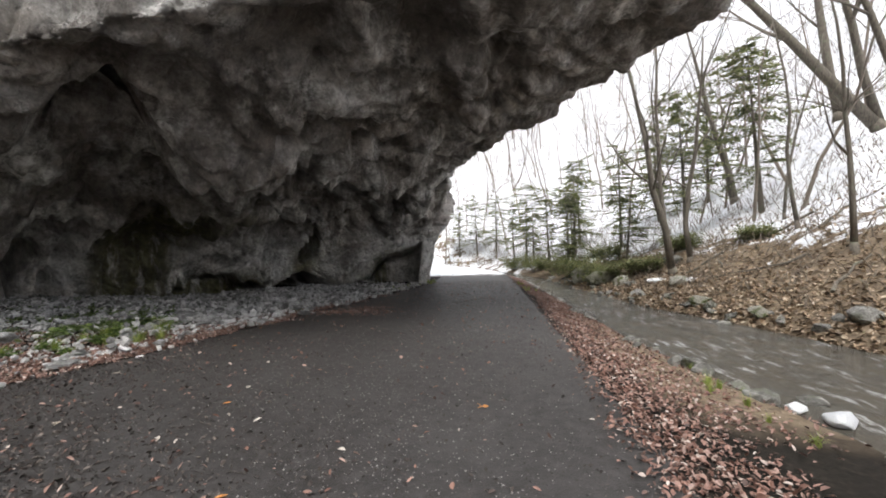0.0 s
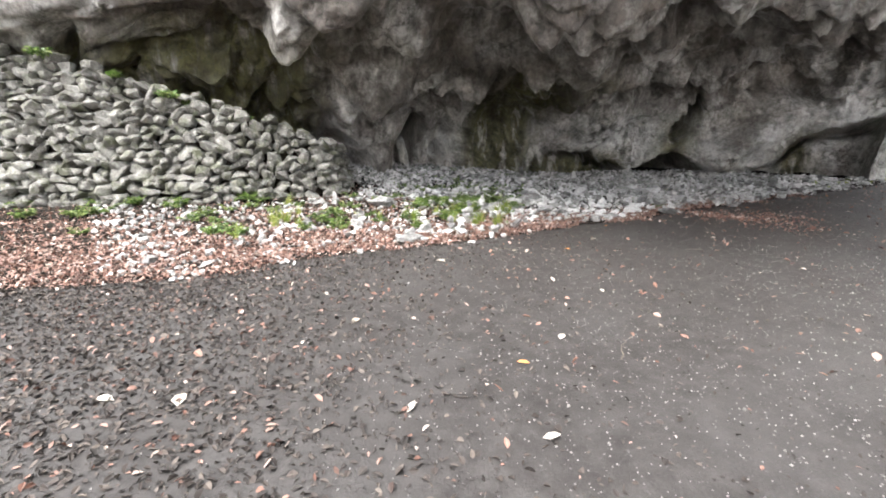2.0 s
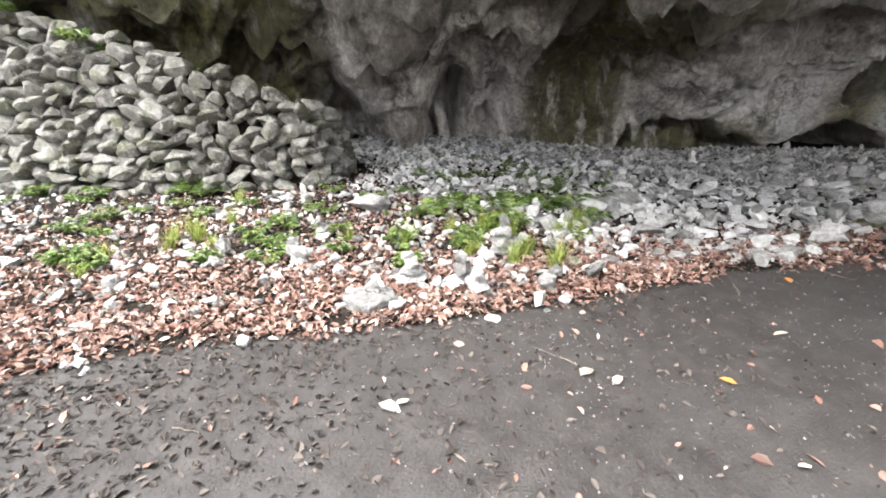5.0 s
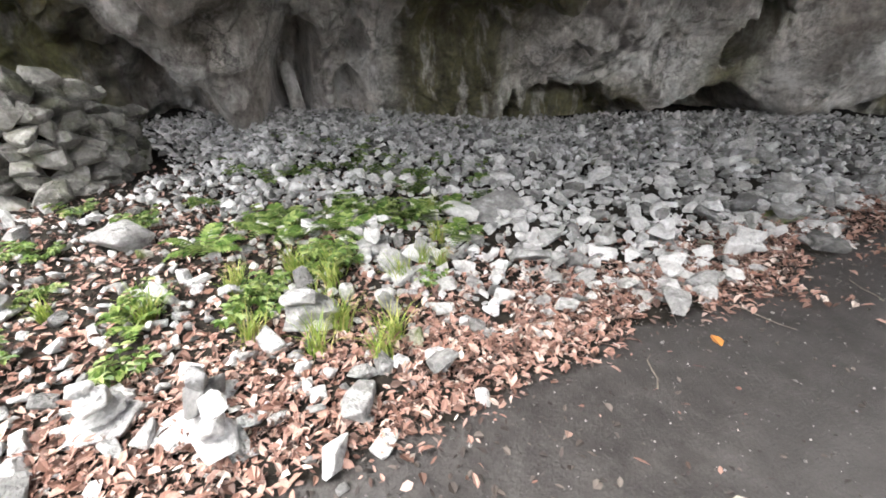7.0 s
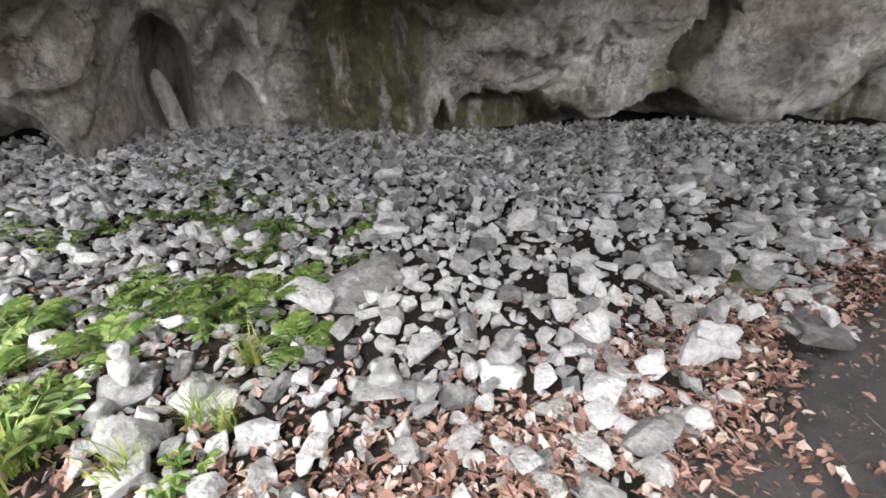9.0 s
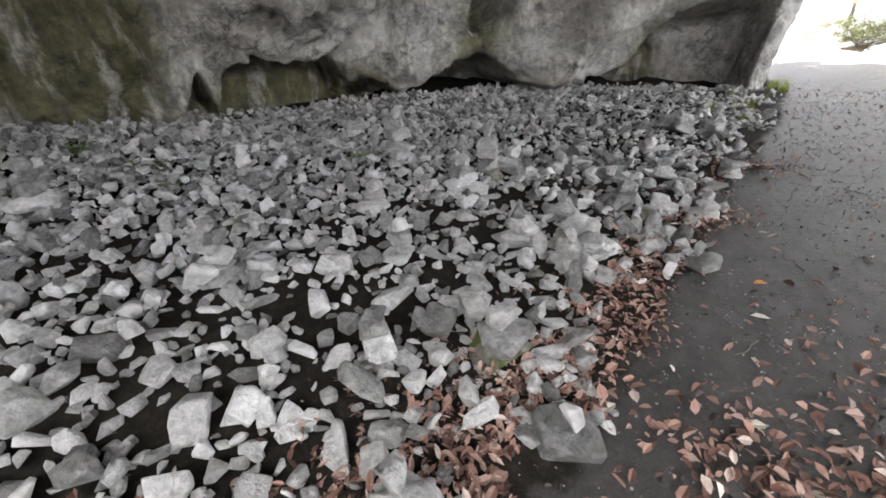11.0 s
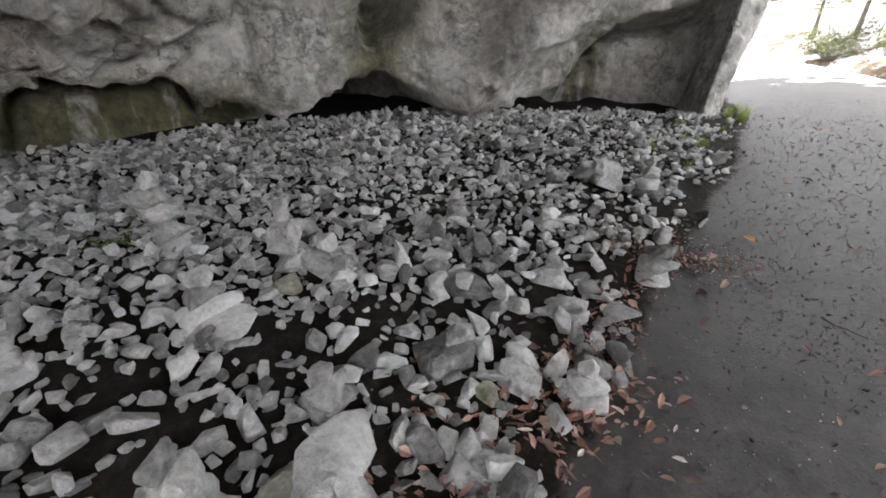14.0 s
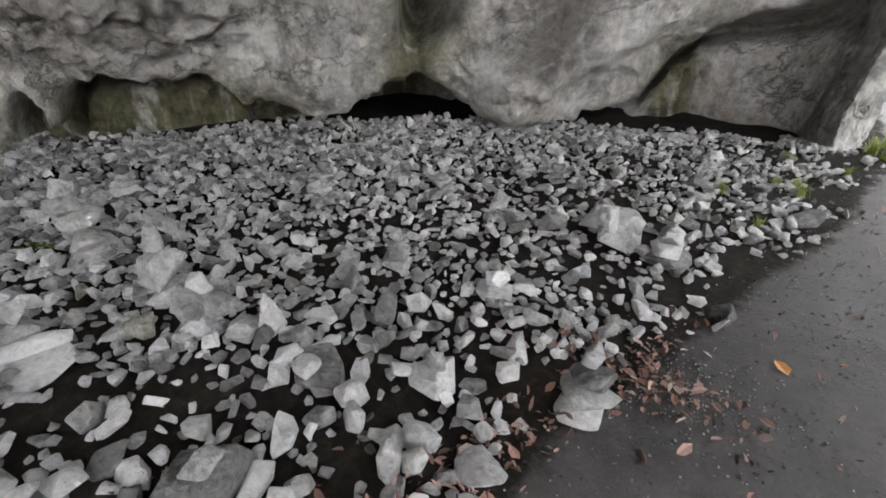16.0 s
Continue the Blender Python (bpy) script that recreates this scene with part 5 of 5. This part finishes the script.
for n, (tx, ty, th) in enumerate([(8.6, 26, 5.5), (9.8, 30, 7), (7.2, 33, 6), (11.5, 25, 6.5), (6.0, 38, 6), (12.8, 19.5, 7.5), (15.5, 18.5, 8), (14.5, 27, 7), (4.5, 43, 7), (9.2, 27.5, 5), (7.9, 29.5, 6), (6.9, 36, 7), (10.8, 33, 7), (2.5, 46, 7), (16.5, 25, 7), (10.5, 21, 4.5), (8.0, 23, 3.0), (0.5, 47, 6), (-3, 42, 6)]):
    conifer(tx, ty, th, 500 + n, "small airy hemlock-like evergreen on the snowy bank" if th < 6 else "tall airy evergreen with drooping green sprays")


def shrub(x, y, r, h, seed):
    rng = np.random.RandomState(seed)
    root = tagged(new("shrub"), "low evergreen shrub overhanging the stream bank", "shrub", "shrubs by the stream")
    root.location = (x, y, gz(x, y))
    stems, leaves = Pile(), Pile()
    for _ in range(26):
        a, l = rng.uniform(0, 6.28), rng.uniform(0.5, 1.0)
        tip = np.array([math.cos(a) * r * l, math.sin(a) * r * l, h * rng.uniform(0.3, 1)])
        pts = [tip * t + (0, 0, 0.15 * h * math.sin(3.1 * t)) for t in np.linspace(0, 1, 5)]
        stems.add(*tube(pts, np.linspace(0.014, 0.003, 5), 3))
        n = 90
        c = np.array(pts)[rng.randint(2, 5, n)] + rng.normal(0, 0.16, (n, 3)) * (1, 1, 0.6)
        u = rng.normal(size=(n, 3)) * (1, 1, 0.4)
        u *= rng.uniform(0.09, 0.17, (n, 1)) / np.linalg.norm(u, axis=1)[:, None]
        w = np.cross(u, (0.2, 0.1, 1)) * 0.3
        leaves.add_many(np.stack([c, c + u * 0.5 - w, c + u, c + u * 0.5 + w], 1), [[0, 1, 2, 3]])
    tagged(part("stem", stems.mesh("stem", BARK), root), kind="stuff")
    tagged(part("foliage", leaves.mesh("foliage", DARKGREEN), root, "dull green small leaves"), kind="stuff")


for n, (bx, by, br, bh) in enumerate([(8.7, 18.4, 1.2, 0.9), (8.3, 20.5, 1.3, 1.0), (8.2, 23, 1.4, 1.1), (7.6, 26.5, 1.4, 1.2), (9.9, 17.2, 0.9, 0.6), (6.8, 30, 1.4, 1.2), (9.9, 22.5, 1.2, 1.0), (11.8, 18, 0.9, 0.7), (5.6, 34, 1.3, 1.2), (13.2, 15.2, 0.6, 0.5), (-2.4, 30, 1.5, 1.6), (-2.8, 33, 1.6, 1.8)]):
    shrub(bx, by, br, bh, 600 + n)


def far_woods():
    """The leafless wood that climbs the hillside."""
    rng = np.random.RandomState(3)
    trunk, twigs = Pile(), Pile()
    for k in range(760):
        y = rng.uniform(2, 95)
        h = rng.uniform(7, 60) ** 1.0
        x = float(stream_right(y)) + h - float(bend(y))
        if k >= 400:
            y = rng.uniform(44, 100)
            x = rng.uniform(-28, 22) - 0.3 * (y - 44)
        elif rng.rand() < 0.2 and y > 32:
            x = float(edge_left(y)) - 4 - rng.exponential(9) - float(bend(y))
        r = rng.uniform(0.03, 0.09)
        grow(trunk, twigs, (x, y, gz(x, y) - 0.2), (rng.normal(0, 0.16), rng.normal(0, 0.16), 1), rng.uniform(6, 12), r, 1, rng, 6, 0.9)
    tagged(new("far_wood_trunks", trunk.mesh("far_wood_trunks", TWIGGY)), "leafless winter wood climbing the snowy hillside", "woods", kind="stuff")
    tagged(new("far_wood_twigs", twigs.mesh("far_wood_twigs", TWIGGY)), "hazy pale twigs of the winter wood", "woods", kind="stuff")
    brush = Pile()
    for _ in range(16000):
        y = rng.uniform(6, 60)
        x = float(stream_right(y)) + rng.uniform(0.8, 30) - float(bend(y))
        z = gz(x, y)
        a, l = rng.uniform(0, 6.28), rng.uniform(0.2, 0.5) + 0.03 * (y - 6) * rng.rand()
        pts = [(x, y, z), (x + 0.3 * l * math.cos(a), y + 0.3 * l * math.sin(a), z + 0.6 * l), (x + 0.8 * l * math.cos(a), y + 0.8 * l * math.sin(a), z + 0.9 * l)]
        brush.add(*tube(pts, [0.012, 0.008, 0.003], 3))
    tagged(new("undergrowth", brush.mesh("undergrowth", TWIGGY)), "dry brown stalks and brush poking through snow", "undergrowth", kind="stuff")


far_woods()


# ---- boulders and fallen branches along the stream ----
def bank_rocks():
    rng = np.random.RandomState(44)
    pile = Pile()
    for n in range(240):
        y = rng.uniform(1.5, 26)
        side = rng.rand() < 0.75
        x = (float(stream_right(y)) + rng.normal(0.1, 0.35)) if side else float(stream_left(y)) + rng.normal(0.1, 0.2)
        x -= float(bend(y))
        r = rng.uniform(0.1, 0.32)
        v, f = SHAPES[rng.randint(28)]
        w = (v * r * 1.2) @ turn(rng, 0.3).T
        pile.add(w + (x, y, gz(x, y) + 0.15 * r), f)
    tagged(new("stream_stones", pile.mesh("stream_stones", WALLSTONE)), "wet grey stones lining the stream", "stones", kind="stuff")
    for n, (x, y, sx, sy, sz) in enumerate([(8.6, 18.3, 1.6, 1.1, 0.8), (8.9, 16.6, 0.9, 0.7, 0.5), (8.3, 20.6, 1.8, 1.2, 0.9), (9.8, 9.3, 0.7, 0.5, 0.3), (9.4, 11.2, 0.6, 0.5, 0.3), (9.9, 13.7, 0.8, 0.6, 0.4), (10.6, 7.4, 0.6, 0.5, 0.35), (7.4, 4.2, 0.6, 0.4, 0.3), (11.2, 17.2, 0.9, 0.6, 0.5)]):
        v, f = hull_stone(rng, 1.0, 22, 1.0)
        v = v / np.ptp(v, axis=0) * (sx, sy, sz)
        p = Pile()
        p.add(v, f)
        ob = new("boulder", p.mesh("boulder", MOSSY if n < 6 else WALLSTONE))
        ob.matrix_basis = pose(x, y, gz(x, y) + sz * 0.25, 0, 0, rng.uniform(0, 360))
        tagged(ob, "mossy boulder at the edge of the stream" if n < 6 else "pale wet boulder beside the stream", "boulder", "boulders by the stream")
    for n, (x, y, a, l) in enumerate([(11.0, 8.8, 0.5, 1.8), (12.3, 11.3, 2.6, 2.2), (10.9, 12.9, 1.2, 1.4), (13.4, 12.4, 0.2, 2.4), (11.8, 14.4, 2.9, 1.6), (14.4, 14.0, 2.2, 2.0)]):
        pts = []
        for k in range(6):
            px, py = x + math.cos(a) * l * k / 5, y + math.sin(a) * l * k / 5 + rng.normal(0, 0.04)
            pts.append((px, py, gz(px, py) + 0.05 + 0.05 * rng.rand()))
        t = Pile()
        t.add(*tube(pts, np.linspace(0.045, 0.012, 6), 6))
        tagged(new("fallen_branch", t.mesh("fallen_branch", BARK)), "broken dead branch lying on the leafy slope", "branch", "fallen branches")


bank_rocks()


def snow_patches():
    rng = np.random.RandomState(64)
    for n, (x, y, sx, sy, sz) in enumerate([(7.2, 3.5, 0.42, 0.3, 0.18), (7.0, 3.9, 0.25, 0.2, 0.12), (10.2, 13.6, 0.8, 0.5, 0.2), (9.7, 15.0, 0.9, 0.5, 0.2)]):
        v, f = hull_stone(rng, 1.0, 30, 1.0, 1.0)
        v = v / np.ptp(v, axis=0) * (sx, sy, sz)
        p = Pile()
        p.add(v, f)
        ob = new("snow_patch", p.mesh("snow_patch", SNOW, True))
        ob.matrix_basis = pose(x, y, max(gz(x, y), -0.42) + sz * 0.25, 0, 0, rng.uniform(0, 360))
        tagged(ob, "lump of old white snow lying by the stream", "snow", "snow lumps by the stream")


snow_patches()
